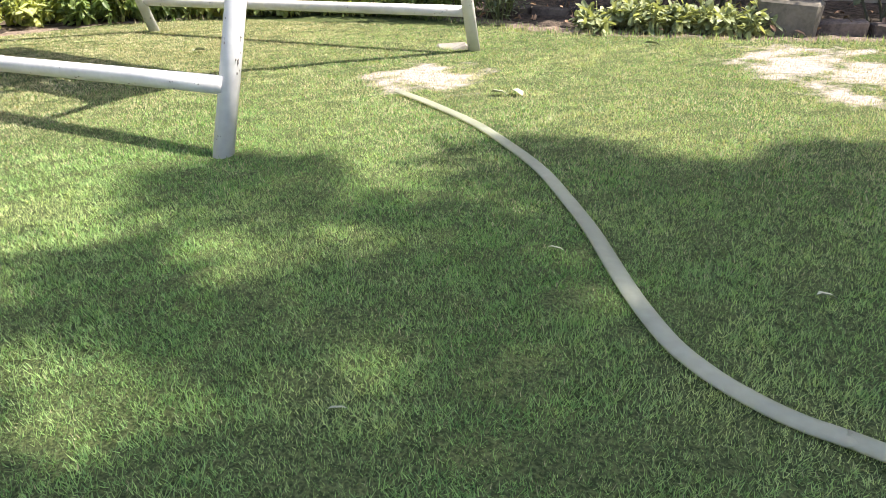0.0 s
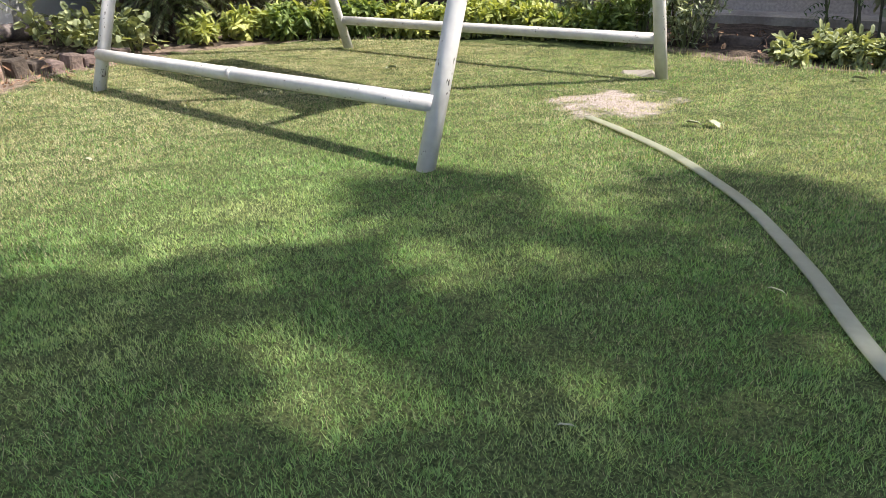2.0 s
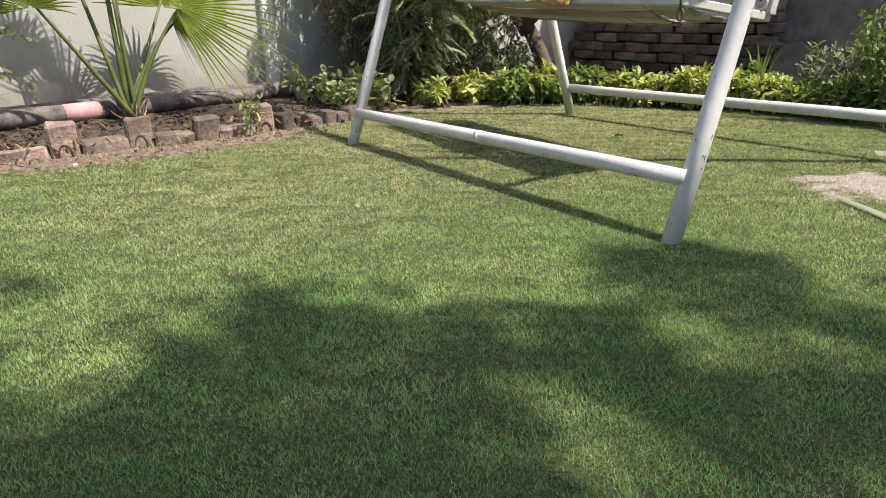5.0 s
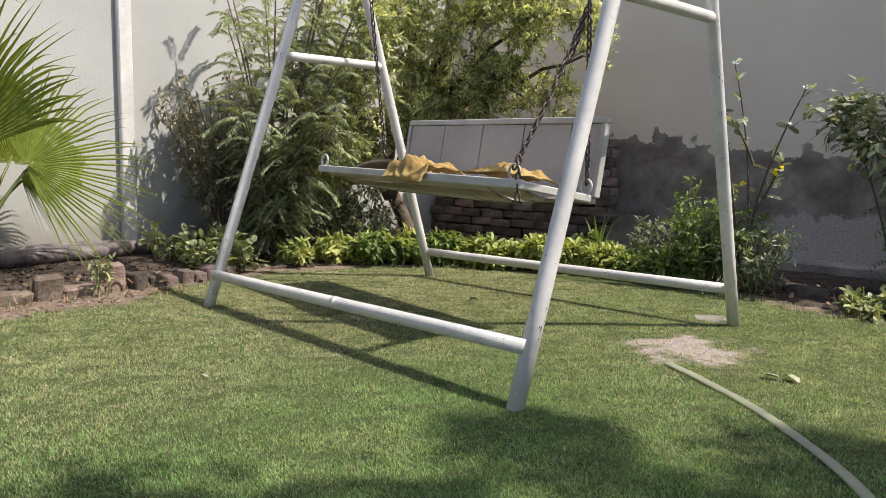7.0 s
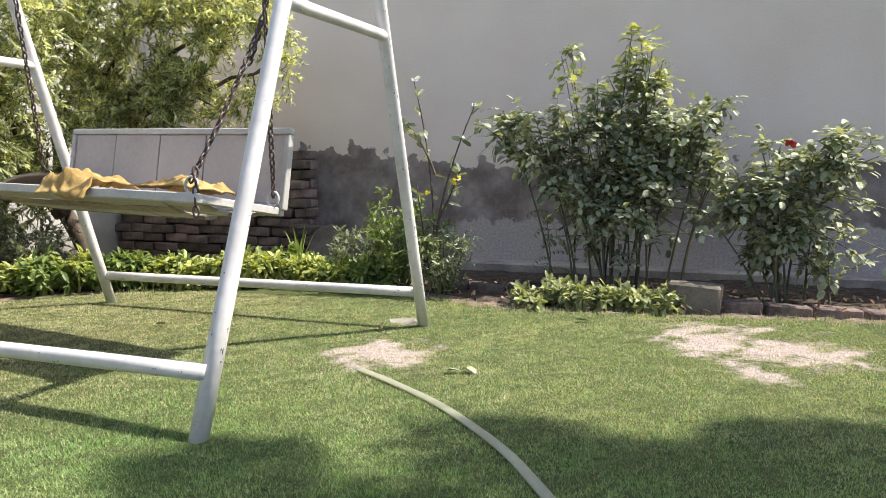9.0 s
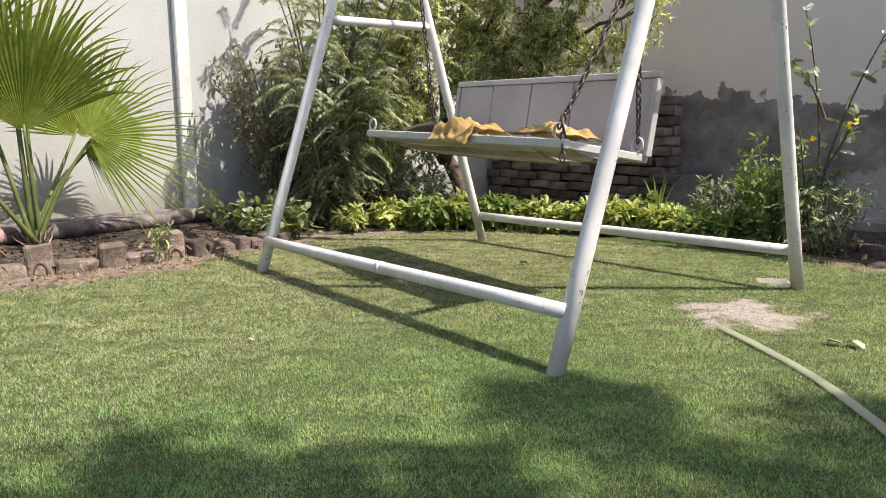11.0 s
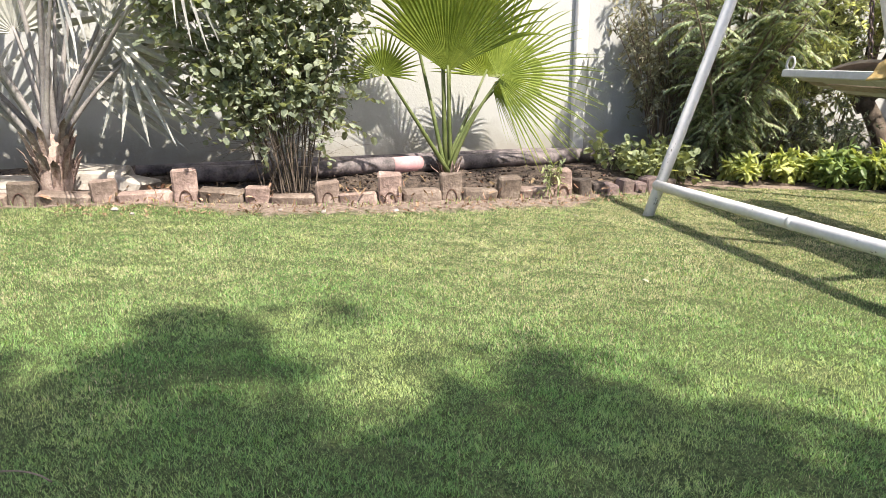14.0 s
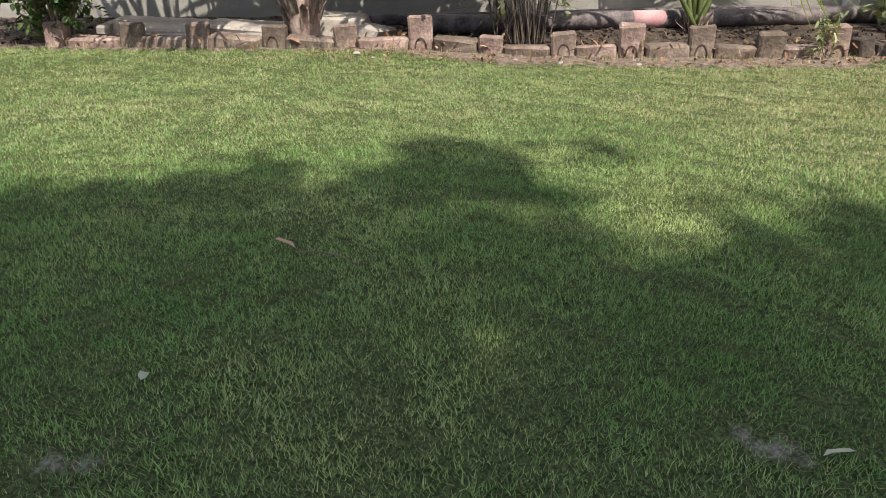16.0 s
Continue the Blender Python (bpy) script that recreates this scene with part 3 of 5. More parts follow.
def build_bench():
    b = thing("swing_bench", (0, 0, 0), "pale metal swing bench with a panelled backrest hanging from chains", "swing bench")
    b.matrix_world = BENCH
    for name, size, at in (("front_rail", (BL + 0.03, 0.03, 0.034), (BL / 2, 0, -0.017)), ("rear_rail", (BL, 0.03, 0.034), (BL / 2, BD, -0.017)),
                           ("end_rail", (0.03, BD - 0.03, 0.03), (0.015, BD / 2, -0.017)), ("end_rail", (0.03, BD - 0.03, 0.03), (BL - 0.015, BD / 2, -0.017))):
        g = Geo()
        block(g, size, 0.004, pose(*at))
        part(name, g, "rail", b)
    rng = random.Random(5)
    n = 7
    for i in range(n):
        g = Geo()
        w = (BD - 0.03) / n
        v = (i + 0.5) / n
        lift = 0.052 * math.sin(math.pi * v)
        tilt = math.degrees(math.atan2(-0.052 * math.pi * math.cos(math.pi * v), BD))
        for k in range(8):
            # each slat sags most in its middle and rises to the end rails
            x0, x1 = k / 8, (k + 1) / 8
            mid = (x0 + x1) / 2
            drop = lift * (1 - (2 * mid - 1) ** 6)
            block(g, ((BL - 0.066) / 8 + 0.002, w - 0.004, 0.012), 0.002, pose(0.033 + (BL - 0.066) * mid, 0.015 + w * (i + 0.5), -0.022 - drop, tilt, 0, 0), 0.001, rng)
        part("seat_slat", g, "slat" if i % 2 else "panel", b)
    back = new("backrest")
    back.parent = b
    back.matrix_local = Matrix.Translation((0.135, BD, -0.01))
    H, KL = 0.318, 1.277
    tagged(back, "pale panelled backrest")
    for name, size, at in (("top_rail", (KL + 0.02, 0.03, 0.025), (KL / 2, 0, H - 0.0125)), ("bottom_rail", (KL - 0.04, 0.025, 0.02), (KL / 2, 0, 0.012)),
                           ("side_rail", (0.022, 0.032, H - 0.027), (0.001, 0, (H - 0.027) / 2)), ("side_rail", (0.022, 0.032, H - 0.027), (KL - 0.001, 0, (H - 0.027) / 2))):
        g = Geo()
        block(g, size, 0.003, pose(*at))
        part(name, g, "rail", back)
    joints = (0.012, 0.284, 0.568, 0.838, 1.108, KL - 0.012)
    for x0, x1 in zip(joints, joints[1:]):
        g = Geo()
        block(g, (x1 - x0 - 0.006, 0.012, H - 0.05), 0.002, pose((x0 + x1) / 2, rng.uniform(-.001, .001), H / 2 - 0.002))
        part("panel", g, "panel", back)
    g = Geo()
    block(g, (KL - 0.03, 0.004, H - 0.04), 0.001, pose(KL / 2, 0.008, H / 2))
    part("backing", g, "chip", back, "dark backing seen in the panel joints")
    for x, y in ((0.015, 0.0), (BL - 0.03, 0.0), (BL - 0.012, BD - 0.045), (0.01, BD - 0.045)):
        g = Geo()
        ring(g, pose(x, y, 0.026, 0, 0, 15), 0.022, 0.0055)
        part("ring", g, "rail", b, "welded steel ring", smooth=True)


build_bench()

LINK = Geo()
ring(LINK, Matrix(), 0.0115, 0.0040, 12, 0.75, 1.60)
LINK_MESH = LINK.mesh("link", True)
LINK_MESH.materials.append(M["chain"])


def chain(a, b, sag=0.0):
    a, b = Vector(a), Vector(b)
    c = thing("chain", a, "rusty dark iron chain holding the swing bench", "chain", "chains of the swing")
    d = b - a
    n = max(2, int(d.length / 0.0285))
    turn = d.to_track_quat('Z', 'Y').to_matrix().to_4x4()
    rng = random.Random(int(a.x * 100))
    for k in range(n + 1):
        t = k / n
        p = d * t + Vector((0, 0, -sag * 4 * t * (1 - t)))
        ob = part("link", LINK_MESH, None, c)
        ob.matrix_local = Matrix.Translation(p) @ turn @ pose(0, 0, 0, rng.uniform(-8, 8), rng.uniform(-8, 8), 90 * (k % 2) + rng.uniform(-14, 14))


HOOK_R = APEX_R.lerp(APEX_L, 0.19) + Vector((0, 0, -0.03))
HOOK_L = APEX_R.lerp(APEX_L, 0.905) + Vector((0, 0, -0.03))
FRONT_R, REAR_R, REAR_L = BENCH @ Vector((BL - 0.03, 0, 0.05)), BENCH @ Vector((BL - 0.012, BD - 0.045, 0.05)), BENCH @ Vector((0.01, BD - 0.045, 0.05))
KNOT = HOOK_R.lerp(REAR_R, 0.61)
chain(HOOK_R, REAR_R)
chain(KNOT + Vector((-0.01, -0.02, 0)), FRONT_R, 0.02)
chain(HOOK_L, REAR_L)
chain(FRONT_R + Vector((0.02, -0.012, 0.02)), FRONT_R + Vector((0.03, -0.03, -0.11)))
# the loose end of a chain wound round the knot
chain(KNOT + Vector((0.02, -0.015, 0.12)), KNOT + Vector((-0.05, -0.03, -0.13)), 0.02)


def build_cloth(name, centre, size, seed, drop, label):
    """A crumpled cloth lying over the seat's front edge."""
    n, m = 44, 34
    verts = []
    for j in range(m):
        for i in range(n):
            u, v = i / (n - 1) - 0.5, j / (m - 1) - 0.5
            k = noise.noise(Vector((u * 3.1 + seed, v * 3.1, seed * 0.7)))
            k2 = noise.noise(Vector((u * 8 + seed, v * 8, seed * 1.7)))
            edge = 1 + 0.22 * noise.noise(Vector((math.atan2(v, u) * 1.2, seed, 0)))
            x, y = u * size[0] * edge, v * size[1] * edge
            z = 0.016 + (0.042 * max(0, k + 0.35) + 0.026 * k2 + 0.008 * noise.noise(Vector((u * 17 + seed, v * 13 + u * 9, seed))) + 0.018) * (1 - (2 * abs(v)) ** 4 * 0.7) * (1 - (2 * abs(u)) ** 4 * 0.7)
            yy = centre[1] + y
            if yy < -0.02:
                over = -0.02 - yy
                z = z * 0.4 - over * drop
                yy = -0.022 - 0.03 * (1 + k2) * min(1, over * 14)
            verts.append((centre[0] + x, yy, max(z, 0.006) if yy > -0.02 else z))
    faces = [(j * n + i, j * n + i + 1, (j + 1) * n + i + 1, (j + 1) * n + i) for j in range(m - 1) for i in range(n - 1)]
    g = Geo()
    g.add(verts, faces)
    ob = part(name, g, "cloth", smooth=True)
    mod = ob.modifiers.new("thickness", 'SOLIDIFY')
    mod.thickness = 0.004
    ob.matrix_world = BENCH
    return tagged(ob, label, "cloth")


build_cloth("cloth", (0.76, 0.05), (0.28, 0.27), 3.3, 0.75, "crumpled mustard yellow cloth over the bench edge")
build_cloth("cloth", (1.19, 0.15), (0.36, 0.22), 8.1, 0.3, "crumpled yellow cloth lying on the bench seat")

# a thin dark pad, bowed up in its middle, lies along the rear of the seat
g = Geo()
pad = [(0.03 + 0.60 * k / 14, 0.012 + 0.055 * math.sin(math.pi * k / 14) ** 0.7) for k in range(15)]
g.add([(x, y, z + dz) for x, z in pad for y, dz in ((0.16, 0.0), (0.39, 0.012), (0.39, 0.0), (0.16, -0.012))],
      [(4 * k + a, 4 * k + (a + 1) % 4, 4 * k + 4 + (a + 1) % 4, 4 * k + 4 + a) for k in range(14) for a in range(4)] + [(0, 3, 2, 1), (56, 57, 58, 59)])
ob = part("seat_pad", g, "slat", smooth=False)
ob.matrix_world = BENCH
tagged(ob, "thin dark brown pad bowed up on the bench seat", "seat pad")

# ---- the lawn's loose things ----


def build_hose():
    pts = [(-0.360, 2.815), (-0.210, 2.696), (-0.037, 2.538), (0.123, 2.344), (0.242, 2.169), (0.331, 1.999), (0.392, 1.866), (0.451, 1.718), (0.497, 1.611), (0.542, 1.528), (0.587, 1.475), (0.631, 1.439), (0.682, 1.410), (0.725, 1.394), (0.760, 1.383), (1.102, 1.244), (1.778, 1.035), (2.612, 0.867)]
    fine = []
    for i in range(len(pts) - 1):
        p0, p1, p2, p3 = (Vector((*pts[min(max(k, 0), len(pts) - 1)], 0)) for k in (i - 1, i, i + 1, i + 2))
        for k in range(6):
            t = k / 6
            fine.append(0.5 * ((2 * p1) + (p2 - p0) * t + (2 * p0 - 5 * p1 + 4 * p2 - p3) * t * t + (3 * p1 - p0 - 3 * p2 + p3) * t ** 3))
    g = Geo()
    prof = [(math.cos(a), math.sin(a)) for a in [2 * math.pi * k / 14 for k in range(14)]]
    verts, faces = [], []
    for i, p in enumerate(fine):
        d = (fine[min(i + 1, len(fine) - 1)] - fine[max(i - 1, 0)]).normalized()
        s = Vector((-d.y, d.x, 0))
        for cx, cz in prof:
            q = p + s * cx * 0.0160
            verts.append((q.x, q.y, 0.0075 + 0.002 * noise.noise(Vector((i * 0.15, 0, 0))) + cz * 0.0048))
    k = len(prof)
    for i in range(len(fine) - 1):
        for j in range(k):
            faces.append((i * k + j, i * k + (j + 1) % k, (i + 1) * k + (j + 1) % k, (i + 1) * k + j))
    g.add(verts, faces)
    hose = tagged(part("garden_hose", g, "hose", smooth=True), "translucent whitish garden hose lying across the lawn", "hose")
    p, d = fine[0], (fine[0] - fine[1]).normalized()
    s = Vector((-d.y, d.x, 0))
    rim, bore_shade = Geo(), Geo()
    tube(rim, [p + s * cx * 0.0150 + Vector((0, 0, 0.0085 + cz * 0.0048)) for cx, cz in prof + prof[:1]], 0.0016, 6, False)
    # a flat dark disc is drawn for the shade inside the hose
    bore_shade.add([p - d * 0.002 + s * cx * 0.0135 + Vector((0, 0, 0.0085 + cz * 0.0042)) for cx, cz in prof], [tuple(range(len(prof)))])
    part("cut_end", rim, "hose", hose, "cut rim of the hose", smooth=True)
    part("bore_shade", bore_shade, "pipe", hose, "dark disc for the shaded hollow of the hose")


build_hose()


def fallen_leaf(x, y, turn, length, width, mat="fallen", label="pale dried leaf lying on the grass", h=0.012):
    g = Geo()
    leaf(g, Vector((-length / 2, 0, 0)), Vector((1, 0, 0.1)), Vector((0, 0.2, 1)), length, width, 0.3, 0.35)
    ob = part("fallen_leaf", g, mat)
    ob.matrix_world = pose(x, y, gz(x, y) + h, random.Random(int(x * 999)).uniform(-8, 8), 0, turn)
    return tagged(ob, label, "leaf", "leaves fallen on the lawn")


for x, y, turn, ln, w in ((-0.03, 2.865, 10, 0.055, 0.04), (0.025, 2.885, -35, 0.06, 0.042), (-1.50, 3.32, 70, 0.06, 0.05), (0.40, 3.90, 0, 0.07, 0.04),
                          (-0.31, 0.69, 100, 0.045, 0.012), (-1.42, 1.71, 20, 0.025, 0.02), (-2.41, 2.04, 30, 0.03, 0.025), (0.165, 1.275, 30, 0.025, 0.008),
                          (0.34, 1.775, 0, 0.03, 0.012), (0.755, 1.725, 10, 0.03, 0.02), (-0.50, -0.06, 0, 0.015, 0.014), (-0.78, 3.42, 40, 0.03, 0.02)):
    fallen_leaf(x, y, turn, ln, w)
fallen_leaf(-0.86, 0.055, 62, 0.050, 0.016, "tan", "tan dried narrow leaf lying on the grass", 0.030)
g = Geo()
tube(g, bezier((-0.85, 0.075, 0.015), (-0.83, 0.14, 0.03), (-0.79, 0.18, 0.015), 6), 0.0015, 5)
tagged(part("fallen_twig", g, "twig"), "thin dry twig lying on the grass", "twig")
g = Geo()
block(g, (0.14, 0.10, 0.026), 0.010, pose(0, 0, 0.0), 0.024, random.Random(3))
ob = part("footing_slab", g, "concrete")
ob.matrix_world = pose(-0.43, 3.68, -0.002, 0, 0, 20)
tagged(ob, "small pale stone slab beside the swing leg", "stone")

# ---- brick edging of the left bed ----
STANDING = [(-3.56, -1.52), (-3.49, -1.12), (-3.44, -0.77), (-3.385, -0.39), (-3.335, -0.02), (-3.3, 0.345), (-3.215, 0.685), (-3.13, 1.025), (-3.05, 1.33), (-3.02, 1.65), (-2.975, 1.955), (-2.96, 2.27)]
HIGH = [0.125, 0.13, 0.12, 0.11, 0.12, 0.16, 0.09, 0.113, 0.155, 0.145, 0.122, 0.145]


def build_edging():
    e = thing("brick_edging", (0, 0, 0), "row of upright and lying weathered red bricks edging the bed", "brick edging", kind="structure")
    rng = random.Random(11)
    for i, (x, y) in enumerate(STANDING):
        nx, ny = STANDING[min(i + 1, 11)]
        px, py = STANDING[max(i - 1, 0)]
        ang = math.degrees(math.atan2(ny - py, nx - px))
        z = gz(x, y)
        g = Geo()
        block(g, (0.114, 0.078, 0.23), 0.010, Matrix(), 0.007, rng)
        top = HIGH[i]
        ob = part("brick", g, "brick", e)
        ob.matrix_local = pose(x - 0.03, y + 0.015, z + top - 0.115, rng.uniform(-5, 5), rng.uniform(-4, 4), ang + rng.uniform(-7, 7))
        if i in (3, 5, 7, 8, 9, 11):
            # a thin dark arch drawn where the brick face has its frog
            m = Geo()
            pts = [Vector((math.cos(a) * 0.028, -0.0405, 0.115 - top + 0.012 + math.sin(a) * 0.05)) for a in [math.pi * k / 8 for k in range(9)]]
            tube(m, pts, 0.004, 5, False)
            part("frog_mark", m, "frog_dark", ob, "dark arch marking the hollow in the brick face")
        if i < 11:
            d = Vector((nx - x, ny - y, 0))
            gap = d.length - 0.114 - 0.012
            g = Geo()
            block(g, (gap, 0.10, 0.078), 0.011, Matrix(), 0.009, rng)
            ob = part("brick", g, "brick", e)
            mx, my = (x + nx) / 2 - 0.03, (y + ny) / 2 + 0.015
            ob.matrix_local = pose(mx, my, gz(mx, my) + rng.uniform(0.010, 0.030), rng.uniform(-6, 6), rng.uniform(-3, 3), math.degrees(math.atan2(d.y, d.x)) + rng.uniform(-3, 3))
    # soldier bricks where the edging turns behind the swing leg
    x, y = -2.99, 2.42
    for k in range(7):
        g = Geo()
        block(g, (0.07, 0.11, 0.23), 0.008, Matrix(), 0.005, rng)
        ob = part("brick", g, "oldbrick", e)
        ob.matrix_local = pose(x, y, -0.115 + rng.uniform(0.05, 0.10), rng.uniform(-5, 5), rng.uniform(-8, 8), 86 + rng.uniform(-10, 10))
        x, y = x + 0.006, y + 0.083


build_edging()


def build_left_bed():
    # heaped soil behind the bricks
    n, m = 120, 10
    verts, rng = [], random.Random(2)
    for i in range(n):
        y = -2.6 + 5.9 * i / (n - 1)
        x0 = float(np.interp(y, EDGE_Y, EDGE_X)) - 0.06
        x1 = -3.96 + 0.10 * (y - 2.93)
        for j in range(m):
            t = j / (m - 1)
            x = x0 + (x1 - x0) * t
            verts.append((x, y, gz(x, y) + 0.012 + 0.06 * smooth01(t * 1.6) + 0.012 * noise.noise(Vector((x * 9, y * 9, 0))) + rng.uniform(0, 0.01) - (0.05 if j == 0 else 0)))
    g = Geo()
    g.add(verts, [(i * m + j, i * m + j + 1, (i + 1) * m + j + 1, (i + 1) * m + j) for i in range(n - 1) for j in range(m - 1)])
    tagged(part("bed_soil", g, "soil", smooth=True), "dark heaped soil of the planting bed", "soil", kind="structure")
    # black drain pipe along the wall
    p = thing("drain_pipe", (0, 0, 0), "black plastic drain pipe lying along the wall in the bed", "pipe")
    A, B = Vector((-3.62, 0.30, 0.115)), Vector((-3.72, 3.25, 0.125))
    g = Geo()
    tube(g, [A.lerp(B, k / 30) + Vector((0.006 * math.sin(k * 0.9), 0, 0.004 * math.sin(k * 1.3))) for k in range(31)], 0.047, 18)
    body = part("pipe_body", g, "pipe", p, smooth=True)
    g = Geo()
    tube(g, [A.lerp(B, 0.415), A.lerp(B, 0.475)], 0.0485, 18)
    part("painted_band", g, "pink", p, "worn pink painted band", smooth=True)
    g = Geo()
    tube(g, [A.lerp(B, 0.52), A.lerp(B, 0.545)], 0.051, 18)
    part("pipe_socket", g, "pipe", p, smooth=True)
    # second thinner pipe behind
    g = Geo()
    tube(g, [Vector((-3.86, 0.1, 0.12)), Vector((-3.87, 2.5, 0.14)), Vector((-3.72, 4.2, 0.10)), Vector((-3.60, 5.55, 0.08))], 0.03, 14)
    tagged(part("drain_pipe", g, "pipe", smooth=True), "thin black pipe lying at the foot of the wall", "pipe")
    # broken concrete slabs by the silver palm
    for x, y, z, sx, sy, sz, turn in ((-3.713, -0.08, 0.12, 0.32, 0.3, 0.07, 80), (-3.686, -0.575, 0.1, 0.42, 0.3, 0.08, 76), (-3.793, -1.062, 0.1, 0.5, 0.3, 0.07, 80), (-3.584, 0.125, 0.08, 0.16, 0.18, 0.08, 54)):
        g = Geo()
        block(g, (sx, sy, sz), 0.012, Matrix(), 0.025, rng)
        ob = part("concrete_slab", g, "concrete")
        ob.matrix_world = pose(x, y, z, rng.uniform(-4, 4), rng.uniform(-4, 4), turn)
        tagged(ob, "broken rough concrete slab lying in the bed", "slab", "slabs in the bed")
    # crumbled clods over the soil
    g = Geo()
    for _ in range(1400):
        y = rng.uniform(-2.2, 3.1)
        x0 = float(np.interp(y, EDGE_Y, EDGE_X)) - 0.05
        x = x0 - rng.random() * (x0 + 3.93 - 0.10 * (y - 2.93))
        r = rng.uniform(0.005, 0.017)
        c = Vector((x, y, gz(x, y) + 0.012 + 0.06 * float(smooth01((x0 - x) / 0.6 * 1.6)) + r * 0.4))
        v = [c + Vector((rng.uniform(0.6, 1.2) * r * a, rng.uniform(0.6, 1.2) * r * b, rng.uniform(0.5, 1.0) * r * e)) for a, b, e in ((1, 0, 0), (-1, 0, 0), (0, 1, 0), (0, -1, 0), (0.2, 0.1, 1), (0, 0, -1))]
        g.add(v, [(0, 2, 4), (2, 1, 4), (1, 3, 4), (3, 0, 4), (2, 0, 5), (1, 2, 5), (3, 1, 5), (0, 3, 5)])
    tagged(part("soil_clods", g, "soil"), "crumbled dark clods of soil in the planting bed", "soil", kind="stuff")
    # pebbles along the edge
    for x, y, r in ((-3.14, 0.05, 0.016), (-3.05, 0.13, 0.011), (-2.99, 0.78, 0.014), (-2.908, 0.974, 0.014), (-2.834, 1.306, 0.012)):
        g = Geo()
        block(g, (r * 2, r * 1.5, r * 1.2), r * 0.45, Matrix(), r * 0.15, rng)
        ob = part("pebble", g, "stone")
        ob.matrix_world = pose(x, y, gz(x, y) + r * 0.5, 0, 0, rng.uniform(0, 180))
        tagged(ob, "small pale pebble on the soil", "pebble", "pebbles by the edging")


build_left_bed()


def build_back_bed():
    n, m = 110, 12
    verts, rng = [], random.Random(31)
    for i in range(n):
        x = -3.62 + 7.2 * i / (n - 1)
        y0 = float(np.interp(x, BACK_X, BACK_Y)) + 0.05
        for j in range(m):
            t = j / (m - 1)
            y = y0 + (back_wall(x) - 0.02 - y0) * t
            verts.append((x, y, -0.03 if j == 0 else 0.012 + 0.02 * noise.noise(Vector((x * 5, y * 5, 3))) + rng.uniform(0, 0.012)))
    g = Geo()
    g.add(verts, [(i * m + j, (i + 1) * m + j, (i + 1) * m + j + 1, i * m + j + 1) for i in range(n - 1) for j in range(m - 1)])
    tagged(part("back_bed_soil", g, "soil", smooth=True), "dark soil of the bed under the grey wall", "soil", kind="structure")


build_back_bed()

# ---- fan palms ----


def fan(g, hub, axis, normal, radius, spread, count, rng, split=0.55, droop=0.25, cup=0.22, fold=0.55):
    """One fan blade: pleated fingers joined to the split, then free and drooping."""
    axis = axis.normalized()
    normal = (normal - axis * normal.dot(axis)).normalized()
    side = axis.cross(normal)
    half = radians(spread) / count
    rows = (0.03, 0.2, 0.4, split, 0.68, 0.8, 0.91)
    for i in range(count):
        a = radians(spread) * (2 * (i + 0.5) / count - 1)
        L = radius * (1 - 0.22 * (a / radians(spread)) ** 2) * rng.uniform(0.93, 1.05)
        d = axis * math.cos(a) + side * math.sin(a)
        e = side * math.cos(a) - axis * math.sin(a)
        bend = rng.uniform(0.7, 1.4) * droop
        twist = rng.uniform(-0.05, 0.05)
        verts = []
        for t in rows + (1.0,):
            free = max(0, (t - split) / (1 - split))
            p = hub + d * L * t * (1 - 0.10 * bend * free * free) + normal * (cup * L * t * t * (0.4 + abs(math.sin(a)))) + e * twist * L * free * free + Vector((0, 0, -1)) * bend * L * free ** 2 * (1 - split)
            if t == 1.0:
                verts.append(p)
            else:
                w = math.tan(half) * L * min(t, split) * (1 - free) ** 0.75 * 1.02
                verts += [p - e * w - normal * fold * w, p + normal * fold * w * 0.3, p + e * w - normal * fold * w]
        faces = []
        for k in range(len(rows) - 1):
            for j in (0, 1):
                faces.append((3 * k + j, 3 * k + j + 1, 3 * k + j + 4, 3 * k + j + 3))
        k = 3 * (len(rows) - 1)
        faces += [(k, k + 1, k + 3), (k + 1, k + 2, k + 3)]
        g.add(verts, faces)


def palm(name, place, base, size, label, fronds, blade, stalk, seed, stalk_r=0.012):
    rng = random.Random(seed)
    top = thing(name, base, label, "palm", turn=5, size=size)
    o = Vector(place)
    for hub, axis, normal, radius, spread, count, droop, split in fronds:
        hub = Vector(hub) - o
        g = Geo()
        fan(g, hub, Vector(axis), Vector(normal), radius, spread, count, rng, split, droop)
        f = part("frond", g, blade, top)
        s = Geo()
        root = Vector((rng.uniform(-.03, .03), rng.uniform(-.03, .03), 0.02))
        mid = root.lerp(hub, 0.5) + Vector((0, 0, 0.08 * (hub - root).length)) - Vector(axis).normalized() * 0.04
        pts = bezier(root, mid, hub + Vector(axis).normalized() * 0.04, 9)
        tube(s, pts, [stalk_r * (1.7 - 1.0 * k / 8) for k in range(9)], 7)
        part("stalk", s, stalk, f, smooth=True)
    return top


